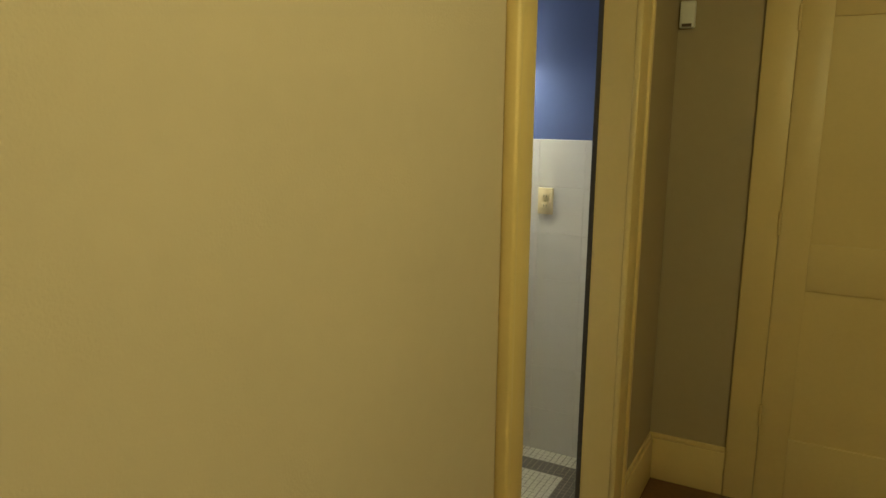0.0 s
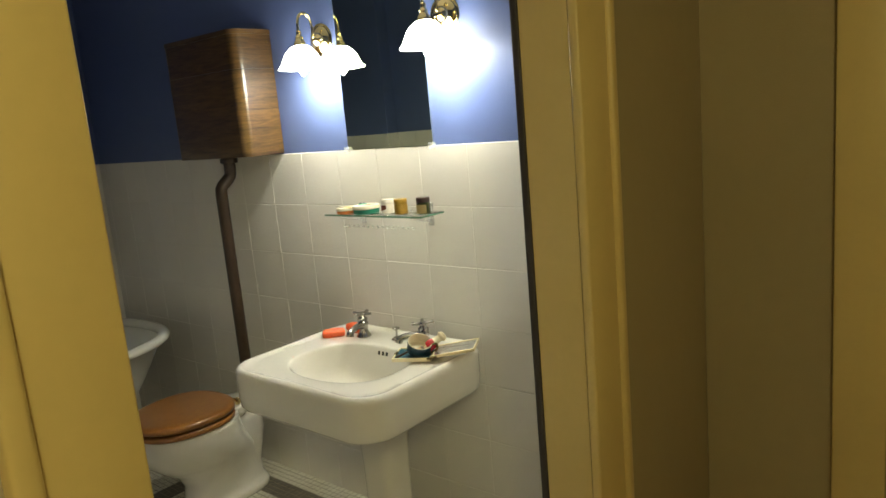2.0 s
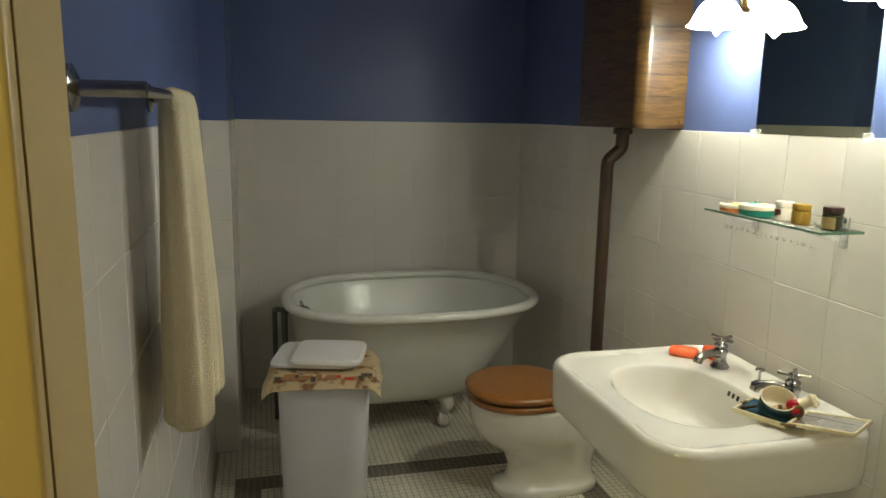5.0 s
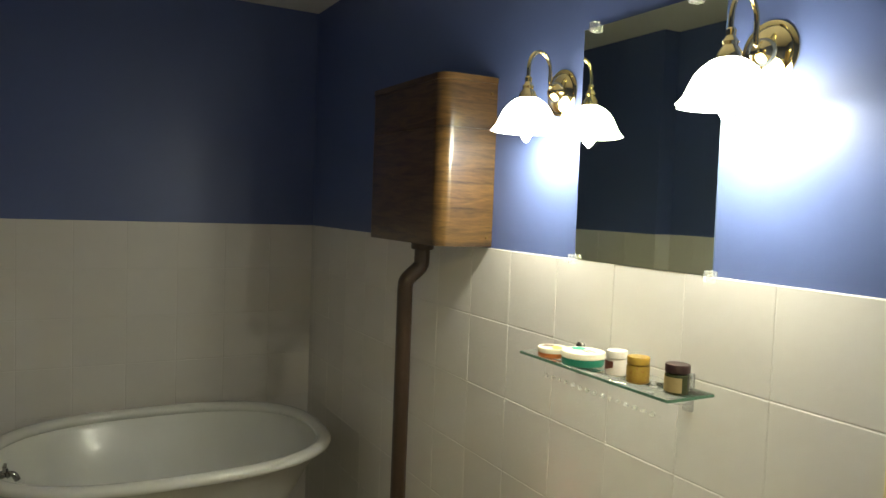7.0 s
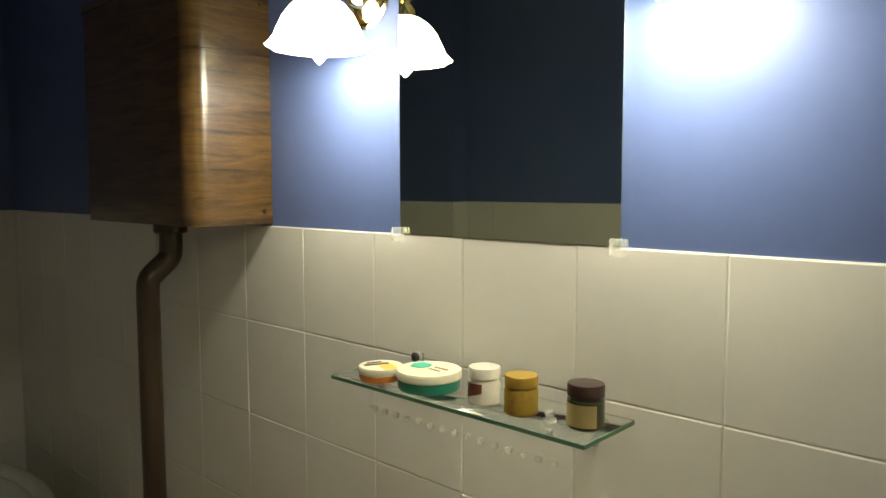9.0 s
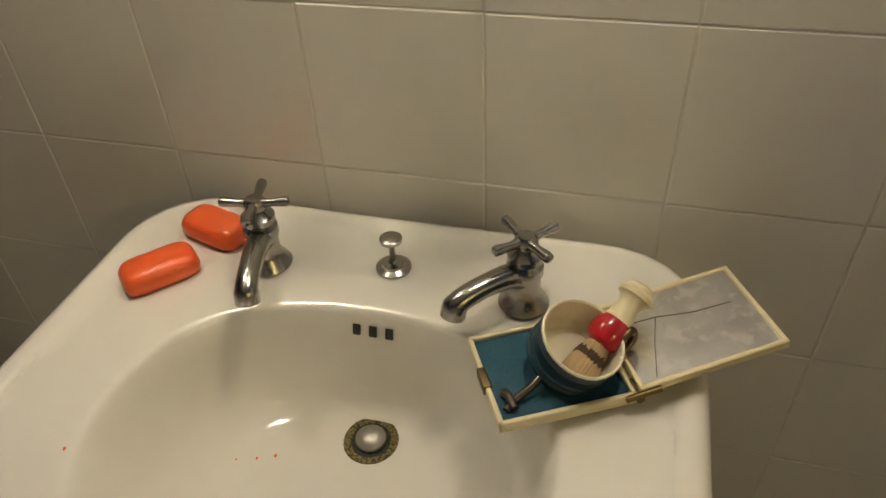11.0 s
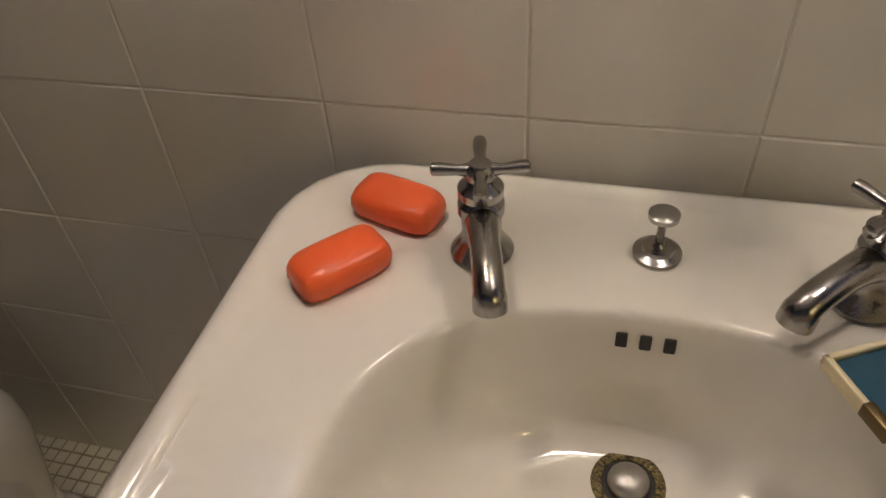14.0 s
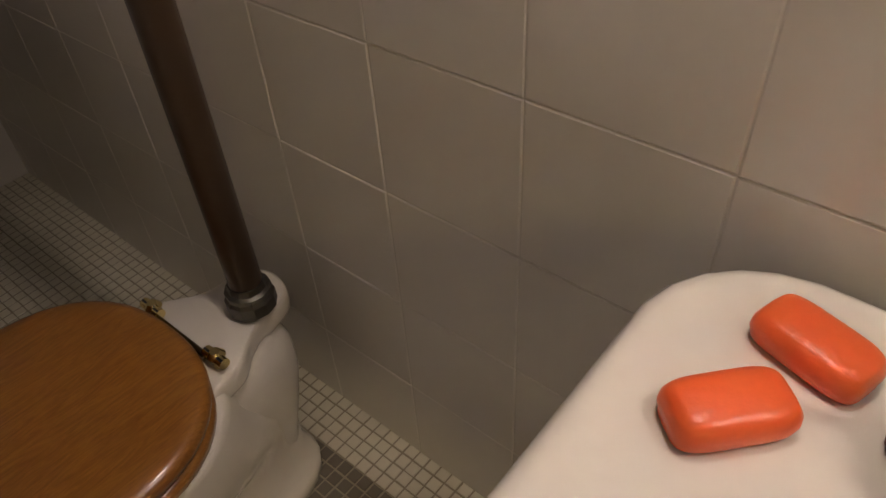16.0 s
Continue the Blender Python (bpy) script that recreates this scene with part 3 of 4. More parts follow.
mug = thing("shaving_mug", (-1.581, 2.163, KZ + 0.0060), "teal enamel shaving mug with white inside", "mug", rz=28)
mm = pose(0, 0, 0.0125, 0, 0, -50) @ pose(0, 0, 0, 0, 24, 0) @ pose(0, 0, 0, 0, 0, 50) @ Matrix.Diagonal((0.96, 0.96, 0.84, 1))          # it leans on the edge of its foot
prof = [(0.035, 0.0), (0.0395, 0.001), (0.0418, 0.005), (0.0418, 0.008), (0.0396, 0.011), (0.0402, 0.013), (0.0412, 0.0145), (0.0412, 0.0165), (0.0402, 0.018), (0.0408, 0.032), (0.0416, 0.0335), (0.0416, 0.0355), (0.0410, 0.037), (0.0412, 0.042)]
part("outside", turned(lathe(prof + [(0.0413, 0.044)], caps=(True, False)), mm), TEAL, mug, "teal enamel outside")
part("inside", turned(lathe([(0.0413, 0.044), (0.0414, 0.0470), (0.0403, 0.0482), (0.0387, 0.0465), (0.0372, 0.014), (0.030, 0.006), (0.0, 0.004)], caps=(False, True)), mm), LIDCREAM, mug, "white enamel inside and rim")
part("handle", turned(tube(bend([(0.040, -0.002, 0.046), (0.052, 0.004, 0.050), (0.060, 0.002, 0.034), (0.052, -0.004, 0.018), (0.040, -0.006, 0.012)]), 0.0042), mm), OLDBRASS, mug, "dark mug handle")

brush = thing("shaving_brush", (-1.568, 2.149, KZ + 0.016), "shaving brush with red and cream handle, standing in the mug", "brush")
way = Vector((0.048, 0.074, 0.048)).normalized()
bq = way.to_track_quat("Z", "Y").to_matrix().to_4x4()


def hairs(levels, n=64):
    """A fluted tuft: at each level (radius, height, raggedness) the hairs end unevenly."""
    out = []
    for r, z, ragged in levels:
        rnd = random.Random(int((z + 1) * 10000))
        out.append([(math.cos(2 * math.pi * i / n) * rr, math.sin(2 * math.pi * i / n) * rr, z + rnd.uniform(-ragged, ragged)) for i in range(n) for rr in [r * (1.02 if i % 2 else 0.98) + rnd.uniform(-0.0004, 0.0004)]])
    return rings(out, angle=20)


tips = part("bristles", turned(hairs([(0.006, -0.012, 0.001), (0.0125, -0.009, 0.002), (0.0165, -0.003, 0.0016), (0.0165, 0.004, 0.001), (0.0154, 0.0145, 0.0018)]), bq), BRISTLE, brush, "badger hair bristles")
part("dark_band", turned(hairs([(0.0154, 0.0145, 0.0018), (0.0143, 0.019, 0.001), (0.0131, 0.0235, 0.0022)]), bq), BRISTLEDARK, tips, "dark brown band of the bristles")
part("root_band", turned(hairs([(0.0131, 0.0235, 0.0022), (0.0120, 0.028, 0.0005), (0.0110, 0.034, 0.0)]), bq), BRISTLE, tips)
part("collar", turned(lathe([(0.011, 0.032), (0.0165, 0.036), (0.0185, 0.044), (0.0175, 0.054), (0.0150, 0.060)]), bq), RED, brush, "glossy red middle")
part("grip", turned(lathe([(0.0145, 0.060), (0.0125, 0.065), (0.0115, 0.078), (0.0135, 0.084), (0.0175, 0.087), (0.0180, 0.091), (0.0160, 0.0935), (0.0145, 0.095), (0.0140, 0.098), (0.010, 0.101), (0.0, 0.102)]), bq), CREAM, brush, "cream plastic grip")

# ---- glass shelf with jars ----
SHZ = 1.222
shelf = thing("glass_shelf", (-1.840, 2.385, SHZ), "green-edged glass shelf with a beaded rail below", "shelf")
pane = part("glass", box(-0.231, 0.231, -0.123, -0.001, -0.006, 0.0, 0.0008, 1), GLASS, shelf, "clear shelf glass")
pane.visible_shadow = False
bm = box(-0.232, 0.232, -0.1245, -0.1232, -0.0058, -0.0003)
box(0.2312, 0.2322, -0.1232, -0.002, -0.0058, -0.0003, bm=bm)
box(-0.2322, -0.2312, -0.1232, -0.002, -0.0058, -0.0003, bm=bm)
part("glass_edge", bm, GLASSEDGE, shelf, "green ground glass edge")
for x in (-0.165, 0.165):
    b = part("bracket", tube(bend([(x, 0.008, -0.035), (x, -0.03, -0.030), (x, -0.075, -0.016), (x, -0.105, -0.0065)]), 0.005, bm=box(x - 0.011, x + 0.011, 0.0, 0.010, -0.052, 0.026, 0.003)), CLEAR, shelf, "clear plastic shelf bracket")
    part("screw", turned(lathe([(0.008, 0.0), (0.008, 0.003), (0.005, 0.006), (0.0, 0.007)], n=14), Matrix.Translation((x, 0.0, 0.018)) @ pose(0, 0, 0, 90)), STEEL, b)
part("stop_knob", turned(lathe([(0.006, 0.0), (0.009, 0.002), (0.009, 0.005), (0.004, 0.008), (0.007, 0.012), (0.006, 0.016), (0.0, 0.017)], n=18), Matrix.Translation((0.158, -0.085, 0.0003))), CLEAR, shelf, "clear plastic shelf knob")
part("towel_rail", tube([(-0.165, -0.105, -0.042), (0.198, -0.105, -0.042)], 0.0020, bm=tube([(-0.165, -0.100, -0.042), (-0.165, -0.100, -0.0065)], 0.002)), RAILGLASS, shelf, "clear twisted rail")
bead = bmesh.new()
bmesh.ops.create_icosphere(bead, subdivisions=2, radius=0.0054)
first = part("bead", smooth(bead, 180), BEADGLASS, shelf, "clear glass bead")
first.location = (-0.150, -0.105, -0.042)
first.visible_shadow = False
for k in range(1, 15):
    b = first.copy()
    scene.collection.objects.link(b)
    b.location.x = -0.150 + 0.0235 * k


def jar(name, x, y, label, category):
    return thing(name, (x, y, SHZ + 0.0003), label, category, "jars on the glass shelf")


j = jar("cosmetic_tin", -1.998, 2.300, "small round tin with orange base and cream lid", "tin")
part("base", lathe([(0.0325, 0), (0.0335, 0.002), (0.0335, 0.010)], n=40), PINORANGE, j, "orange tin base")
part("lid", lathe([(0.0342, 0.010), (0.0350, 0.012), (0.0350, 0.019), (0.0338, 0.021), (0.0, 0.0212)], n=40), LIDCREAM, j, "cream printed lid")
part("label_bar", turned(box(-0.020, 0.020, -0.005, 0.005, 0.0212, 0.0218), pose(-0.008, -0.002, 0, 0, 0, 62)), INKDARK, j, "dark label bar")
part("label_bar", turned(box(-0.012, 0.012, -0.003, 0.003, 0.0212, 0.0218), pose(-0.020, 0.004, 0, 0, 0, 62)), INKDARK, j, "dark label bar")
part("label_band", turned(box(-0.013, 0.020, -0.012, 0.012, 0.0212, 0.0216), pose(0.014, 0.002, 0, 0, 0, -25)), YELLOWINK, j, "yellow print")
j = jar("cosmetic_tin", -1.906, 2.313, "larger round tin with green base and cream lid", "tin")
part("base", lathe([(0.0450, 0), (0.0468, 0.003), (0.0468, 0.016)], n=48), PINGREEN, j, "green tin base")
part("lid", lathe([(0.0472, 0.016), (0.0490, 0.018), (0.0490, 0.026), (0.0475, 0.029), (0.0, 0.0305)], n=48), LIDCREAM, j, "cream printed lid")
part("label_patch", turned(lathe([(0.017, 0.0302), (0.017, 0.0312)], n=6), pose(-0.018, 0.002, 0)), GREENINK, j, "green printed patch")
part("label_line", box(0.004, 0.030, 0.006, 0.010, 0.0300, 0.0309, bm=box(0.004, 0.026, -0.006, -0.003, 0.0300, 0.0309)), INKBROWN, j, "small printed lines")
j = jar("cream_jar", -1.799, 2.312, "white milk glass jar with maroon label", "jar")
part("glass_body", lathe([(0.020, 0), (0.0225, 0.003), (0.0228, 0.030), (0.020, 0.036)], n=36), MILKGLASS, j)
part("lid", lathe([(0.0215, 0.036), (0.0226, 0.037), (0.0226, 0.049), (0.0218, 0.051), (0.0, 0.0512)], n=36), MILKGLASS, j, "white ribbed lid")


def wrap(radius, a0, a1, z0, z1, n=10, lower=0.0):
    """A thin label round a jar, from angle a0 to a1."""
    top = [(radius * math.cos(radians(a0 + (a1 - a0) * k / n)), radius * math.sin(radians(a0 + (a1 - a0) * k / n)), z1) for k in range(n + 1)]
    bottom = [(x, y, z0 + lower * k / n) for k, (x, y, _) in enumerate(top)]
    return rings([bottom, top], closed=False, caps=(False, False))


part("label_patch", wrap(0.0231, 205, 300, 0.006, 0.031, lower=0.012), MAROON, j, "worn maroon label")
j = jar("salve_jar", -1.733, 2.308, "ochre jar with ochre lid", "jar")
part("glass_body", lathe([(0.0205, 0), (0.0228, 0.003), (0.0228, 0.032), (0.020, 0.037)], n=36), OCHRE, j, "ochre printed label round the jar")
part("lid", lathe([(0.0212, 0.037), (0.0223, 0.038), (0.0223, 0.050), (0.0215, 0.052), (0.0, 0.0523)], n=36), OCHRELID, j)
j = jar("salve_jar", -1.641, 2.318, "dark green glass jar with plum lid and tan label", "jar")
part("glass_body", lathe([(0.021, 0), (0.0235, 0.003), (0.0235, 0.036), (0.0205, 0.040)], n=36), AMBER, j)
part("lid", lathe([(0.0220, 0.040), (0.0233, 0.041), (0.0233, 0.054), (0.0222, 0.056), (0.0, 0.0565)], n=36), PLUMLID, j, "dark plum lid")
part("label_patch", wrap(0.0238, 170, 335, 0.005, 0.033, 20), LABELTAN, j, "tan paper label")

# ---- wall mirror with clips ----
mirror = thing("wall_mirror", (-1.845, BACK, TOP), "frameless rectangular wall mirror held by clear clips", "mirror")
mirror.rotation_euler = (radians(0.3), 0, 0)
part("mirror_glass", box(-0.205, 0.205, -0.0052, -0.0012, 0.001, 0.545), MIRROR, mirror)
for x, z in ((-0.205, 0.0), (0.205, 0.0), (-0.165, 0.545), (0.13, 0.545)):
    c = part("clip", box(x - 0.011, x + 0.011, -0.018, -0.0005, z - 0.012, z + 0.012, 0.003), CLEAR, mirror, "clear plastic mirror clip")
    c.visible_shadow = False


# ---- sconces ----
def sconce(x, z):
    s = thing("wall_sconce", (x, BACK, z), "lit brass wall sconce with scalloped opal glass shade", "wall lamp", "sconces beside the mirror")
    turn = Matrix.Translation((0, 0, 0)) @ pose(0, 0, 0, 90)
    plate = part("back_plate", turned(lathe([(0.058, 0.0), (0.058, 0.003), (0.053, 0.006), (0.048, 0.006), (0.042, 0.012), (0.026, 0.017), (0.024, 0.026), (0.018, 0.034), (0.010, 0.040), (0.0, 0.041)], n=40), turn), BRASS, s, "round polished brass back plate")
    part("arm", tube(bend([(0, -0.032, 0.0), (0, -0.040, 0.018), (0, -0.042, 0.060), (0, -0.055, 0.084), (0, -0.075, 0.092), (0, -0.095, 0.082), (0, -0.105, 0.055), (0, -0.105, 0.010)]), 0.0048, 12), BRASS, s, "curved brass arm")
    part("socket", lathe([(0.006, 0.030), (0.009, 0.026), (0.008, 0.016), (0.014, 0.006), (0.012, 0.000), (0.019, -0.010), (0.022, -0.020), (0.022, -0.030)], 0, -0.105), BRASS, s, "brass lamp socket")
    sec = []
    for r, zz, wob in ((0.021, -0.022, 0), (0.030, -0.026, 0), (0.045, -0.037, 0), (0.058, -0.053, 0), (0.067, -0.073, 0.01), (0.073, -0.088, 0.02), (0.081, -0.099, 0.035), (0.084, -0.102, 0.04)):
        ring = []
        for k in range(72):
            a = 2 * math.pi * k / 72
            rr = r * (1 + wob * math.cos(9 * a))
            ring.append((rr * math.cos(a), -0.105 + rr * math.sin(a), zz + (0.02 * wob * math.cos(9 * a))))
        sec.append(ring)
    bm = rings(sec, caps=(False, False), angle=70)
    bmesh.ops.solidify(bm, geom=list(bm.faces), thickness=0.0025)
    shade = part("shade", bm, SHADE, s, "lit scalloped opal glass bell shade")
    shade.visible_shadow = True
    bulb = part("bulb", lathe([(0.010, -0.036), (0.014, -0.056), (0.017, -0.080), (0.016, -0.100), (0.011, -0.118), (0.004, -0.128), (0.0, -0.130)], 0, -0.105, caps=(True, False)), BULB, s, "lit white bulb")
    bulb.visible_shadow = False
    return s


for sx, sz in SCONCES:
    sconce(sx, sz)

# ---- high cistern and pipe ----
cis = thing("toilet_cistern", (-2.68, BACK, TOP), "high wall-mounted oak veneered toilet cistern", "toilet cistern")


def slab(x0, x1, y0, y1, z0, z1, r, n=8):
    """A box whose two front upright edges are rounded."""
    pts = [(x1, y1), (x0, y1)]
    for cx, a0 in ((x0 + r, 180), (x1 - r, 270)):
        for k in range(n + 1):
            a = radians(a0 + 90 * k / n)
            pts.append((cx + r * math.cos(a), y0 + r + r * math.sin(a)))
    return rings([[(x, y, z0) for x, y in pts], [(x, y, z0 + 0.002) for x, y in pts], [(x, y, z1 - 0.002) for x, y in pts], [(x, y, z1) for x, y in pts]], angle=35)


part("body", slab(-0.25, 0.25, -0.18, -0.001, 0.004, 0.338, 0.042), CISTERN, cis, "varnished streaky oak body")
part("upper_body", slab(-0.2495, 0.2495, -0.1795, -0.001, 0.3390, 0.468, 0.042), CISTERN, cis, "varnished oak upper panel")
part("lid", slab(-0.252, 0.252, -0.182, -0.001, 0.4685, 0.486, 0.043), CISTERN, cis)
for z in (0.03, 0.44):
    part("screw", turned(lathe([(0.005, 0.0), (0.004, 0.002), (0.0, 0.0022)], n=12), Matrix.Translation((0.2501, -0.020, z)) @ pose(0, 0, 0, 0, 90, 0)), OLDBRASS, cis)

pipe = thing("flush_pipe", (-2.70, 2.258, 0.42), "dark bronze flush pipe from the cistern to the toilet", "pipe")
run = [(0.012, 0.050, 1.020)] + bend([(0.012, 0.050, 0.975), (0.010, 0.045, 0.945), (0.002, 0.006, 0.905), (0.0, 0.0, 0.875)], 5) + [(0, 0, 0.6), (0, 0, 0.3), (0, 0, 0.0)]
part("tube", tube(run, 0.0245, 20), BRONZE, pipe)
part("collar", lathe([(0.032, 1.0), (0.036, 1.004), (0.036, 1.018), (0.030, 1.0255)], 0.012, 0.050), BRONZE, pipe)
part("nut", lathe([(0.030, -0.004), (0.037, 0.0), (0.037, 0.020), (0.034, 0.026), (0.034, 0.034), (0.029, 0.038), (0.027, 0.048)], n=12, angle=20), STEEL, pipe, "dark steel pipe nut")

# ---- toilet ----
TX = -2.73
wc = thing("toilet", (TX, 2.0, 0), "white porcelain toilet with closed oak seat and lid", "toilet")


def egg(cy, z, rx, front, back, n=48, p=2.2):
    out = []
    for i in range(n):
        a = 2 * math.pi * i / n
        c, s = math.cos(a), math.sin(a)
        r = (abs(c / rx) ** p + abs(s / (back if s > 0 else front)) ** p) ** (-1 / p)
        out.append((r * c, cy + r * s, z))
    return out


secs = [egg(0.08, 0.0, 0.106, 0.220, 0.206, p=3), egg(0.08, 0.004, 0.109, 0.223, 0.209, p=3), egg(0.08, 0.026, 0.109, 0.223, 0.209, p=3), egg(0.08, 0.034, 0.104, 0.218, 0.204, p=3), egg(0.08, 0.038, 0.096, 0.195, 0.205, p=2.8), egg(0.08, 0.060, 0.088, 0.172, 0.195, p=2.5),
        egg(0.08, 0.12, 0.088, 0.165, 0.20), egg(0.06, 0.18, 0.104, 0.178, 0.21), egg(0.02, 0.225, 0.142, 0.205, 0.22), egg(-0.01, 0.27, 0.168, 0.218, 0.22),
        egg(-0.02, 0.32, 0.181, 0.224, 0.20), egg(-0.02, 0.375, 0.187, 0.229, 0.19), egg(-0.02, 0.392, 0.186, 0.228, 0.185), egg(-0.02, 0.396, 0.178, 0.220, 0.18)]
part("bowl", rings(secs, angle=60), PORCELAIN, wc, "white porcelain bowl")
# the deck behind the seat with a rounded horn that takes the pipe
deck = [(-0.105, 0.10), (-0.098, 0.155), (-0.072, 0.190), (-0.055, 0.225), (-0.052, 0.262), (-0.038, 0.292), (0.0, 0.305)]
deck = deck + [(-x, y) for x, y in deck[-2::-1]]
deck = [tuple(v)[:2] for v in bend([(x, y, 0) for x, y in deck], 4)]
dk = []
for k, z in ((0.80, 0.350), (0.90, 0.362), (0.985, 0.370), (1.01, 0.377), (1.02, 0.387), (1.02, 0.400), (1.0, 0.408), (0.96, 0.410)):
    dk.append([(x * k, 0.17 + (y - 0.17) * (k if y > 0.17 else 1) + 0.020, z) for x, y in deck])
part("deck", rings(dk, angle=60), PORCELAIN, wc, "white porcelain back deck")
part("trap", rings([circle(0, cy, z, rx, ry, 40, 2.3) for z, cy, rx, ry in ((0.03, 0.18, 0.068, 0.085), (0.12, 0.185, 0.070, 0.090), (0.20, 0.19, 0.080, 0.105), (0.27, 0.19, 0.088, 0.118), (0.32, 0.185, 0.089, 0.120), (0.348, 0.18, 0.082, 0.114), (0.366, 0.17, 0.066, 0.098))], angle=60), PORCELAIN, wc, "rounded porcelain trap behind the bowl")
seat = part("seat", rings([egg(-0.03, z, 0.193 - d, 0.228 - d, 0.176 - d, p=2.3) for z, d in ((0.397, 0.006), (0.400, 0.001), (0.412, 0.0), (0.419, 0.003), (0.421, 0.010))], angle=60), SEATWOOD, wc, "varnished oak seat")
part("lid", rings([egg(-0.03, z, 0.197 - d, 0.232 - d, 0.178 - d, p=2.3) for z, d in ((0.421, 0.030), (0.4285, 0.028), (0.429, 0.008), (0.432, 0.002), (0.442, 0.0), (0.450, 0.003), (0.455, 0.012), (0.457, 0.035))], angle=60), SEATWOOD, wc, "varnished oak lid")
for x in (-0.075, 0.075):
    part("seat_hinge", tube([(x - 0.020, 0.158, 0.427), (x + 0.020, 0.158, 0.427)], 0.0085, bm=lathe([(0.015, 0.400), (0.015, 0.406), (0.009, 0.410), (0.009, 0.424), (0.013, 0.430), (0.007, 0.438)], x, 0.160, n=18)), BRASS, wc, "brass seat hinge")
part("hinge_bar", tube([(-0.06, 0.152, 0.424), (0.06, 0.152, 0.424)], 0.005), OLDBRASS, wc, "tarnished brass hinge bar")

# ---- clawfoot bathtub ----
tub = thing("bathtub", (-3.50, 1.67, 0), "white enamelled clawfoot bathtub with rolled rim", "bathtub")


def tubring(rx, ry, z, cx=0.0, cy=0.0, n=96, p=2.6):
    return circle(cx, cy, z, rx, ry, n, p)


RX, RY, RZ = 0.453, 0.61, 0.630
shell = []
for z, kx, north, south, p in ((0.160, 0.03, 0.02, 0.20, 2), (0.160, 0.14, 0.20, 0.40, 2.3), (0.168, 0.195, 0.265, 0.47, 2.6), (0.190, 0.230, 0.300, 0.505, 2.8), (0.225, 0.252, 0.325, 0.522, 2.9),
                               (0.30, 0.288, 0.370, 0.535, 2.9), (0.45, 0.342, 0.468, 0.553, 2.8), (0.60, 0.392, 0.562, 0.572, 2.6)):
    shell.append(tubring(kx * 1.06, (north + south) / 2, z, 0, (north - south) / 2, p=p))
for a in range(-60, 241, 30):                     # the roll
    c, s = math.cos(radians(a)), math.sin(radians(a))
    shell.append(tubring(RX - 0.026 + 0.026 * c, RY - 0.026 + 0.026 * c, RZ + 0.022 * s))
for z, kx, north, south, p in ((0.585, 0.376, 0.548, 0.556, 2.6), (0.45, 0.325, 0.450, 0.536, 2.8), (0.30, 0.268, 0.350, 0.516, 2.9), (0.235, 0.228, 0.300, 0.495, 2.8), (0.205, 0.175, 0.235, 0.44, 2.5), (0.190, 0.10, 0.14, 0.34, 2.2), (0.188, 0.02, 0.01, 0.19, 2)):
    shell.append(tubring(kx * 1.06, (north + south) / 2, z, 0, (north - south) / 2, p=p))
part("tub_shell", rings(shell, angle=70), TUBWHITE, tub, "white enamelled shell")
for fx in (-1, 1):
    for fy in (-1, 1):
        x, y = fx * 0.115, fy * 0.24 - 0.10
        bm = tube(bend([(x * 0.9, y * 0.95, 0.185), (x + fx * 0.03, y, 0.165), (x + fx * 0.045, y + fy * 0.01, 0.12), (x + fx * 0.02, y, 0.075), (x + fx * 0.015, y, 0.045)]), [0.055 - 0.036 * min(1, i / 20) for i in range(25)], 14)
        for k in (-1, 0, 1):                      # three claws over the ball
            tube(bend([(x + fx * 0.02, y + k * 0.010, 0.075), (x + fx * 0.045, y + k * 0.024, 0.055), (x + fx * 0.052, y + k * 0.026, 0.028)]), [0.010 - 0.0005 * i for i in range(13)], 8, bm=bm)
        own = bmesh.new()
        bmesh.ops.create_icosphere(own, subdivisions=3, radius=0.033)
        turned(own, Matrix.Translation((x + fx * 0.02, y, 0.033)))
        part("claw_foot", join(bm, smooth(own, 180)), PORCELAIN, tub, "white painted claw foot")
faucet = lathe([(0.024, 0.0), (0.024, 0.004), (0.015, 0.010), (0.013, 0.030), (0.017, 0.034), (0.017, 0.042), (0.0, 0.046)], n=20)
turned(faucet, Matrix.Translation((0.02, -0.548, 0.585)) @ pose(0, 0, 0, -78))
tube(bend([(0.02, -0.52, 0.590), (0.02, -0.495, 0.588), (0.02, -0.480, 0.565)]), 0.010, bm=faucet)
tube([(-0.015, -0.520, 0.612), (0.055, -0.520, 0.612)], 0.006, bm=faucet)
tube([(0.02, -0.520, 0.585), (0.02, -0.520, 0.618)], 0.007, bm=faucet)
part("faucet", faucet, CHROME, tub, "chrome bath faucet")
part("tub_supply_pipe", tube(bend([(0.10, -0.585, 0.60), (0.0, -0.63, 0.585), (-0.11, -0.64, 0.55)]), 0.012, bm=tube([(-0.11, -0.64, 0.56), (-0.11, -0.64, 0.0)], 0.012)), STEEL, tub, "dull steel supply pipe")
part("tub_supply_pipe", tube([(0.10, -0.60, 0.60), (0.10, -0.60, 0.0)], 0.015, bm=lathe([(0.035, 0.0), (0.033, 0.006), (0.018, 0.012)], 0.10, -0.60)), STEEL, tub, "dull steel waste pipe with floor flange")

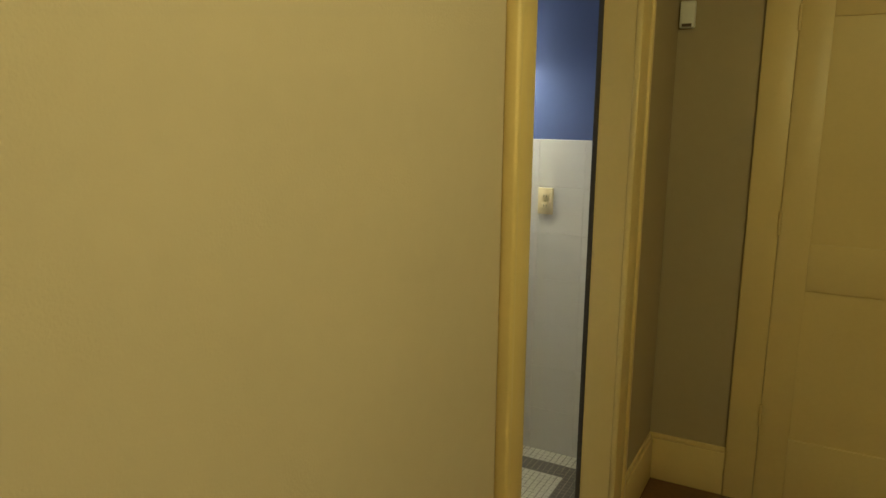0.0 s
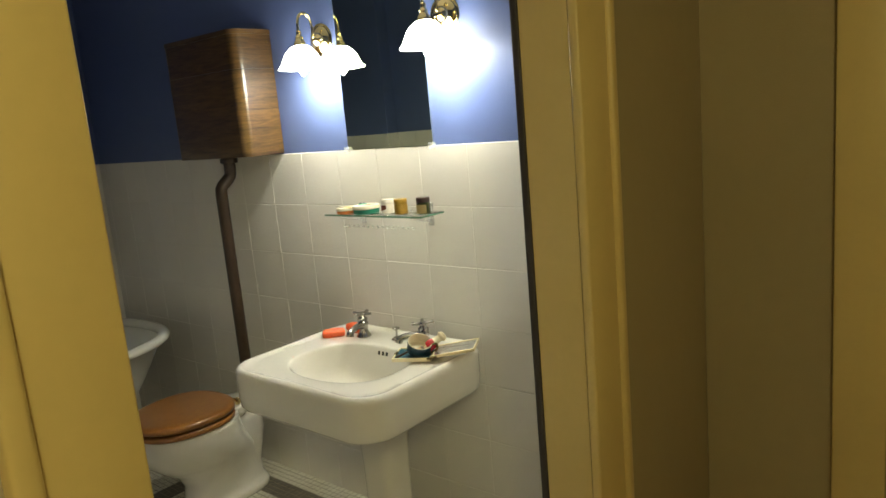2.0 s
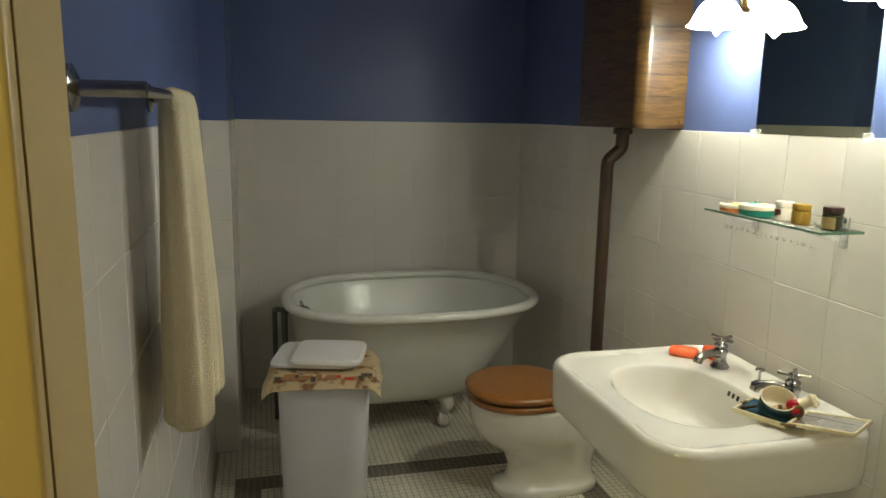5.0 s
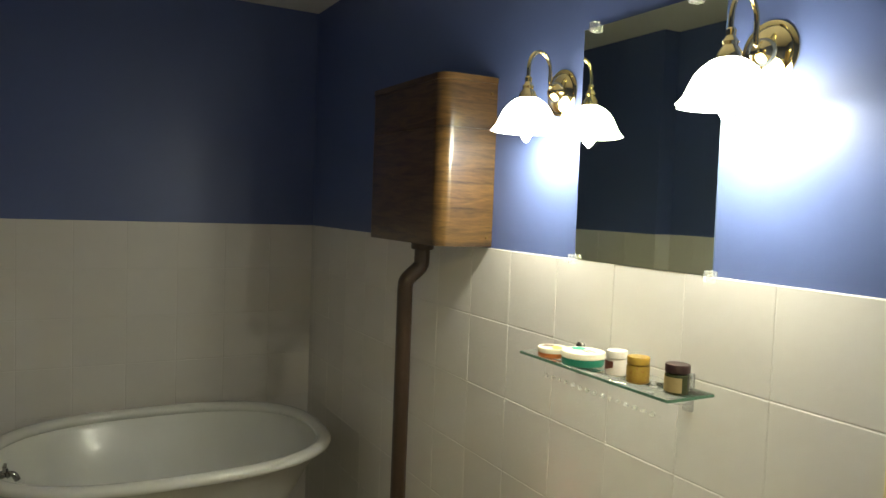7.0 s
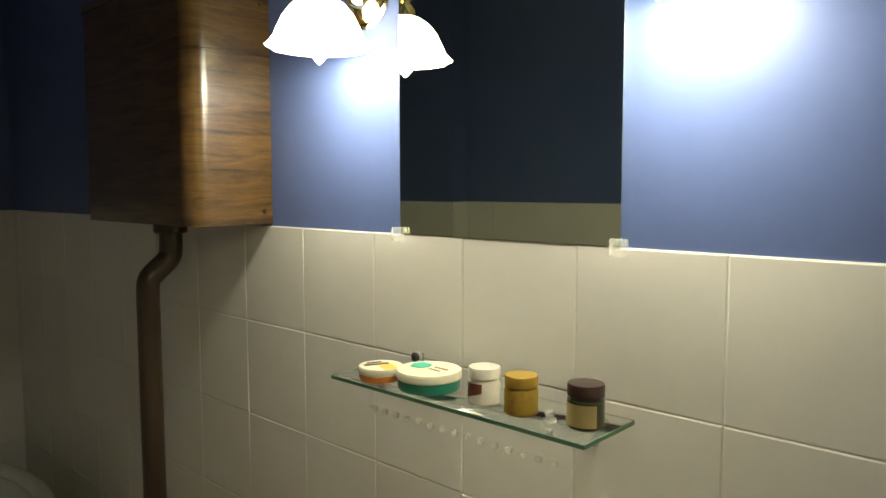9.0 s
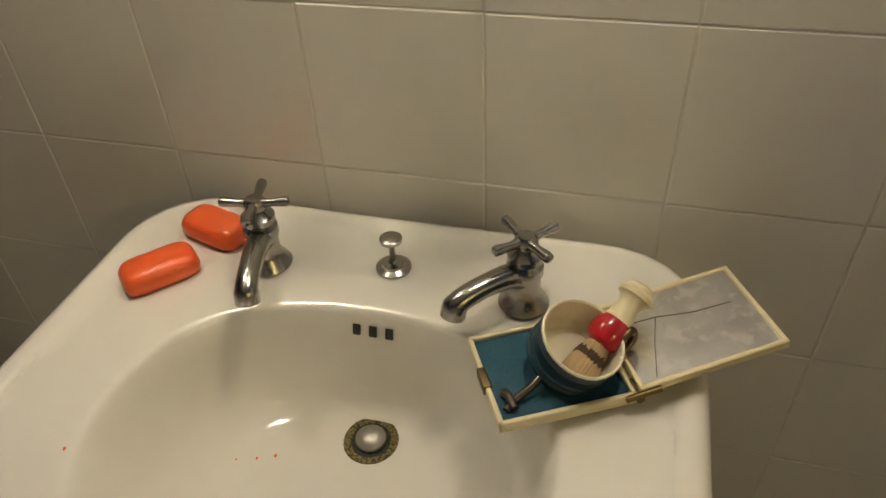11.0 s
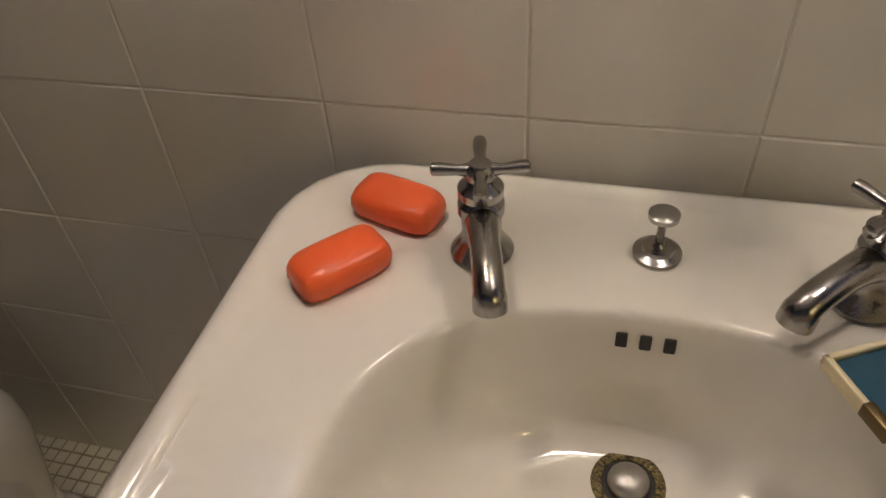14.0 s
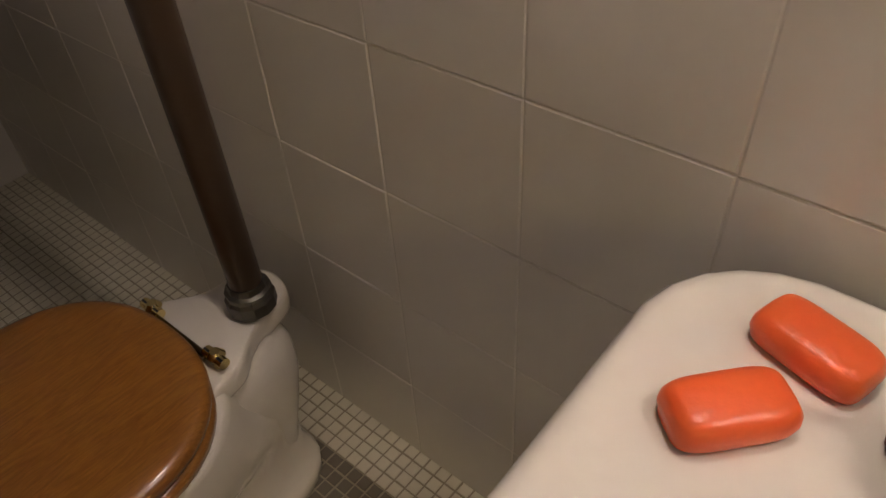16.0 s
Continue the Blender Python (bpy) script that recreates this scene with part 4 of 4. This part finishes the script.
# ---- waste bin with printed cloth and folded towel on it ----
hamper = thing("laundry_bin", (-2.865, 1.205, 0), "white plastic bin standing in front of the bathtub", "laundry bin", rz=-8)
part("body", rings([circle(0, 0, z, a, b, 40, 5) for a, b, z in ((0.135, 0.155, 0.0), (0.140, 0.160, 0.008), (0.150, 0.172, 0.49), (0.152, 0.174, 0.505))]), BINWHITE, hamper, "ribbed white bin body")
part("lid", rings([circle(0, 0, z, a, b, 40, 5) for a, b, z in ((0.155, 0.172, 0.506), (0.157, 0.174, 0.520), (0.150, 0.168, 0.530))]), BINWHITE, hamper)


def drape(w, d, z, over, n=40, seed=3, fray=0.02):
    """A cloth over a box: flat on the top, hanging past its edges."""
    bm = bmesh.new()
    g = []
    for i in range(n + 1):
        row = []
        for k in range(n + 1):
            x, y = (2 * i / n - 1) * (w + over), (2 * k / n - 1) * (d + over)
            ex, ey = max(abs(x) - w, 0), max(abs(y) - d, 0)
            drop = (ex ** 1.25 + ey ** 1.25) * 1.35
            nz = noise.noise(Vector((x * 9, y * 9, seed)))
            px = math.copysign(min(abs(x), w) + ex * 0.72, x)
            py = math.copysign(min(abs(y), d) + ey * 0.72, y)
            row.append(bm.verts.new((px + 0.012 * nz * (ex > 0), py + 0.012 * nz * (ey > 0), z - drop + 0.004 * nz + fray * 0.4 * nz * (ex + ey > 0))))
        g.append(row)
    for i in range(n):
        for k in range(n):
            bm.faces.new((g[i][k], g[i + 1][k], g[i + 1][k + 1], g[i][k + 1]))
    bmesh.ops.recalc_face_normals(bm, faces=list(bm.faces))
    bmesh.ops.solidify(bm, geom=list(bm.faces), thickness=0.0025)
    return smooth(bm, 60)


cloth = thing("printed_cloth", (-2.865, 1.205, 0.532), "cream printed paper cloth draped over the bin lid", "cloth", rz=-8)
part("cloth", drape(0.150, 0.175, 0.006, 0.055), PAPER, cloth)
random.seed(4)
for k in range(16):
    y = -0.16 + 0.32 * (k / 15)
    w, d = random.uniform(0.007, 0.022), random.uniform(0.005, 0.014)
    over = random.uniform(0.004, 0.03)
    part("print_patch", turned(box(-d, d, -w, w, 0, 0.0015), pose(0.150 + over * 0.72, y, 0.0115 - over ** 1.25 * 1.35, 0, 47, 0)), random.choice((INKRED, INKDARK, INKBROWN, INKBROWN)), cloth, "printed picture")

folded = thing("folded_towel", (-2.885, 1.200, 0.542), "white folded towel on the printed cloth", "towel", rz=-14)
bm = rings([circle(-0.018, -0.022, 0.004 + z, 0.138 - d, 0.163 - d, 56, 8) for z, d in ((0, 0.006), (0.004, 0.0), (0.012, 0.0), (0.018, 0.007))])
bm = rings([circle(0.012, 0.028, 0.021 + z, 0.126 - d, 0.134 - d, 56, 7) for z, d in ((0, 0.006), (0.005, 0.0), (0.016, 0.0), (0.024, 0.006), (0.027, 0.03))], bm=bm)
part("folds", bm, WHITECLOTH, folded)

# ---- towel bar with hanging towel ----
BARZ = 1.503
bar = thing("towel_bar", (-1.56, SOUTH, BARZ), "chrome towel bar on the blue wall", "towel bar")
part("rail", tube([(-0.33, 0.080, 0), (0.33, 0.080, 0)], 0.009, 16), CHROME, bar)
for x in (-0.33, 0.33):
    part("bracket", tube([(x, 0.002, 0), (x, 0.093, 0)], 0.011, bm=turned(lathe([(0.030, 0), (0.030, 0.006), (0.016, 0.012)]), Matrix.Translation((x, 0.0005, 0)) @ pose(0, 0, 0, -90))), CHROME, bar, "chrome bar bracket")
towel = thing("bath_towel", (-1.71, SOUTH + 0.080, BARZ), "cream terry bath towel hanging over the bar", "towel")


def towel_mesh():
    """The folded towel as one thick hanging body with soft folds."""
    sec = []
    n = 120
    for z, kx, ry, cy in ((0.016, 0.60, 0.004, 0.0), (0.013, 0.93, 0.016, 0.0), (0.004, 0.99, 0.026, 0.001), (-0.02, 1.0, 0.032, 0.002), (-0.08, 1.0, 0.035, 0.003), (-0.16, 1.01, 0.038, 0.005),
                          (-0.26, 1.01, 0.042, 0.006), (-0.36, 1.02, 0.046, 0.007), (-0.46, 1.02, 0.050, 0.008), (-0.55, 1.03, 0.053, 0.008), (-0.595, 1.03, 0.053, 0.008), (-0.605, 1.01, 0.050, 0.008), (-0.607, 0.9, 0.04, 0.008)):
        ring = []
        deep = min(1.0, max(0.0, -z / 0.3))
        for k in range(n):
            a = 2 * math.pi * k / n
            c, s = math.cos(a), math.sin(a)
            x = 0.155 * kx * math.copysign(abs(c) ** 0.6, c)
            wave = 1 + (0.16 * math.sin(x * 62 + 1.3 + z * 2) + 0.10 * math.sin(x * 140 + z * 5)) * (0.35 + 0.65 * deep) + 0.10 * math.sin(9 * a + z * 4) * deep
            ring.append((x + 0.006 * math.sin(z * 9) * deep, cy + 0.82 * ry * wave * math.copysign(abs(s) ** 0.75, s), z + 0.012 * math.sin(x * 30) * (z < -0.5)))
        sec.append(ring)
    return rings(sec, angle=80)


part("terry_cloth", towel_mesh(), TOWEL, towel)

# ---- switch plate ----
plate = thing("light_switch", (-1.258, BACK - 0.004, 1.174), "ivory duplex outlet plate on the tiled wall", "outlet")
cover = part("cover_plate", box(-0.035, 0.035, -0.008, 0.0, -0.058, 0.058, 0.003), IVORY, plate)
for z in (-0.021, 0.021):
    o = part("socket", box(-0.016, 0.016, -0.0105, -0.008, z - 0.014, z + 0.014, 0.003), IVORY, cover)
    for x in (-0.006, 0.006):
        part("slot", box(x - 0.0012, x + 0.0012, -0.0111, -0.0104, z - 0.004, z + 0.006), BLACKHOLE, cover, "dark socket slot")
part("screw", turned(lathe([(0.003, 0), (0.0, 0.001)], n=10), Matrix.Translation((0, -0.008, 0)) @ pose(0, 0, 0, 90)), BRASS, cover)


# ---- wall tiles: one mesh of each size, copied ----
TILES = {}


def tile_mesh(w, h, depth=0.0043):
    key = (round(w, 4), round(h, 4))
    if key not in TILES:
        bm = bmesh.new()
        e = 0.0018
        back = [bm.verts.new((x, 0, z)) for x, z in ((-w / 2, -h / 2), (w / 2, -h / 2), (w / 2, h / 2), (-w / 2, h / 2))]
        mids = [bm.verts.new((x, -depth * 0.75, z)) for x, z in ((-w / 2, -h / 2), (w / 2, -h / 2), (w / 2, h / 2), (-w / 2, h / 2))]
        frnt = [bm.verts.new((x, -depth, z)) for x, z in ((-w / 2 + e, -h / 2 + e), (w / 2 - e, -h / 2 + e), (w / 2 - e, h / 2 - e), (-w / 2 + e, h / 2 - e))]
        for a, b in ((back, mids), (mids, frnt)):
            for i in range(4):
                bm.faces.new((a[i], a[(i + 1) % 4], b[(i + 1) % 4], b[i]))
        bm.faces.new(frnt)
        bmesh.ops.recalc_face_normals(bm, faces=list(bm.faces))
        me = bpy.data.meshes.new("tile")
        bm.to_mesh(me)
        bm.free()
        me.materials.append(TILE)
        TILES[key] = me
    return TILES[key]


def tile_wall(parent, along, start, end, phase, place, turn, rows_=7):
    """Lay square tiles along a wall between start and end, with a joint at phase."""
    gap = 0.0012
    first = math.floor((start - phase) / PITCH)
    k = first
    while phase + k * PITCH < end - 0.006:
        a, b = max(phase + k * PITCH, start), min(phase + (k + 1) * PITCH, end)
        k += 1
        if b - a < 0.008:
            continue
        for r in range(rows_):
            z1 = TOP - r * PITCH
            t = new("tile", tile_mesh(b - a - gap, PITCH - gap))
            c = (a + b) / 2
            wob = random.uniform(-0.22, 0.22), random.uniform(-0.22, 0.22)
            t.matrix_world = place(c, z1 - PITCH / 2) @ pose(0, 0, 0, wob[0], 0, turn + wob[1])
            t.parent = parent


random.seed(8)
tile_wall(wall_back_low, "x", TUBX, EASTX, XD, lambda c, z: Matrix.Translation((c, BACK, z)), 0)
tile_wall(wall_tub_low, "y", CHASEY, BACK, BACK - 0.004, lambda c, z: Matrix.Translation((TUBX, c, z)), 90)
tile_wall(wall_south_low, "x", CHASEX + 0.004, EASTX, XD, lambda c, z: Matrix.Translation((c, SOUTH, z)), 180)
tile_wall(wall_chase_low, "x", TUBX, CHASEX, CHASEX, lambda c, z: Matrix.Translation((c, CHASEY, z)), 180)
for r in range(7):
    t = new("tile", tile_mesh(CHASEY - SOUTH - 0.002, PITCH - 0.0022))
    t.matrix_world = Matrix.Translation((CHASEX, (CHASEY + SOUTH) / 2, TOP - (r + 0.5) * PITCH)) @ pose(0, 0, 0, 0, 0, 90)
    t.parent = wall_chase_low

# ---- mosaic floor: the nearest 300 single, the rest joined ----
M = 0.0254
X0, X1, Y0, Y1 = -0.95, -3.04, 0.86, 2.298


def mosaic_dark(x, y):
    """The dark frame, four tiles wide."""
    return Y0 < y < Y1 and X1 < x < X0 and not (Y0 + 4 * M < y < Y1 - 4 * M and X1 + 4 * M < x < X0 - 4 * M)


def chip(x, y, h):
    e, t = 0.0111, 0.0011
    return [(x - e, y - e, h - t), (x + e, y - e, h - t), (x + e, y + e, h - t), (x - e, y + e, h - t),
            (x - e + t, y - e + t, h), (x + e - t, y - e + t, h), (x + e - t, y + e - t, h), (x - e + t, y + e - t, h)]


FACES = [(4, 5, 6, 7), (0, 1, 5, 4), (1, 2, 6, 5), (2, 3, 7, 6), (3, 0, 4, 7)]
one = {}
for tone, mat in ((False, MOSAIC), (True, MOSAICDARK)):
    me = bpy.data.meshes.new("mosaic_tile")
    me.from_pydata(chip(0, 0, 0.0), [], FACES)
    me.materials.append(mat)
    one[tone] = me
piles = {False: ([], []), True: ([], [])}
singles = 0
random.seed(5)
ny, nx = int((BACK - 0.62) / M) + 1, int((EASTX - TUBX) / M) + 1
for iy in range(ny):
    for ix in range(nx):
        x, y = TUBX + M * (ix + 0.5), BACK - M * (iy + 0.5)
        if x > EASTX - 0.01 or y < SOUTH + 0.01 or (x < CHASEX and y < CHASEY):
            continue
        tone = mosaic_dark(x, y)
        h = random.uniform(-0.0008, 0.0)
        x, y = x + random.uniform(-0.0006, 0.0006), y + random.uniform(-0.0006, 0.0006)
        if -2.72 < x < -2.10 and y > BACK - 11.5 * M and singles < 280:
            t = new("mosaic_tile", one[tone])
            t.location, t.parent = (x, y, h), floor
            singles += 1
        else:
            verts, faces = piles[tone]
            n = len(verts)
            verts.extend(chip(x, y, h))
            faces.extend(tuple(n + q for q in f) for f in FACES)
for tone, mat in ((False, MOSAIC), (True, MOSAICDARK)):
    me = bpy.data.meshes.new("mosaic_field")
    me.from_pydata(piles[tone][0], [], piles[tone][1])
    me.materials.append(mat)
    ob = new("mosaic_field", me)
    ob.parent = floor
    tagged(ob, "dark mosaic border tiles" if tone else "white mosaic floor tiles", kind="stuff")
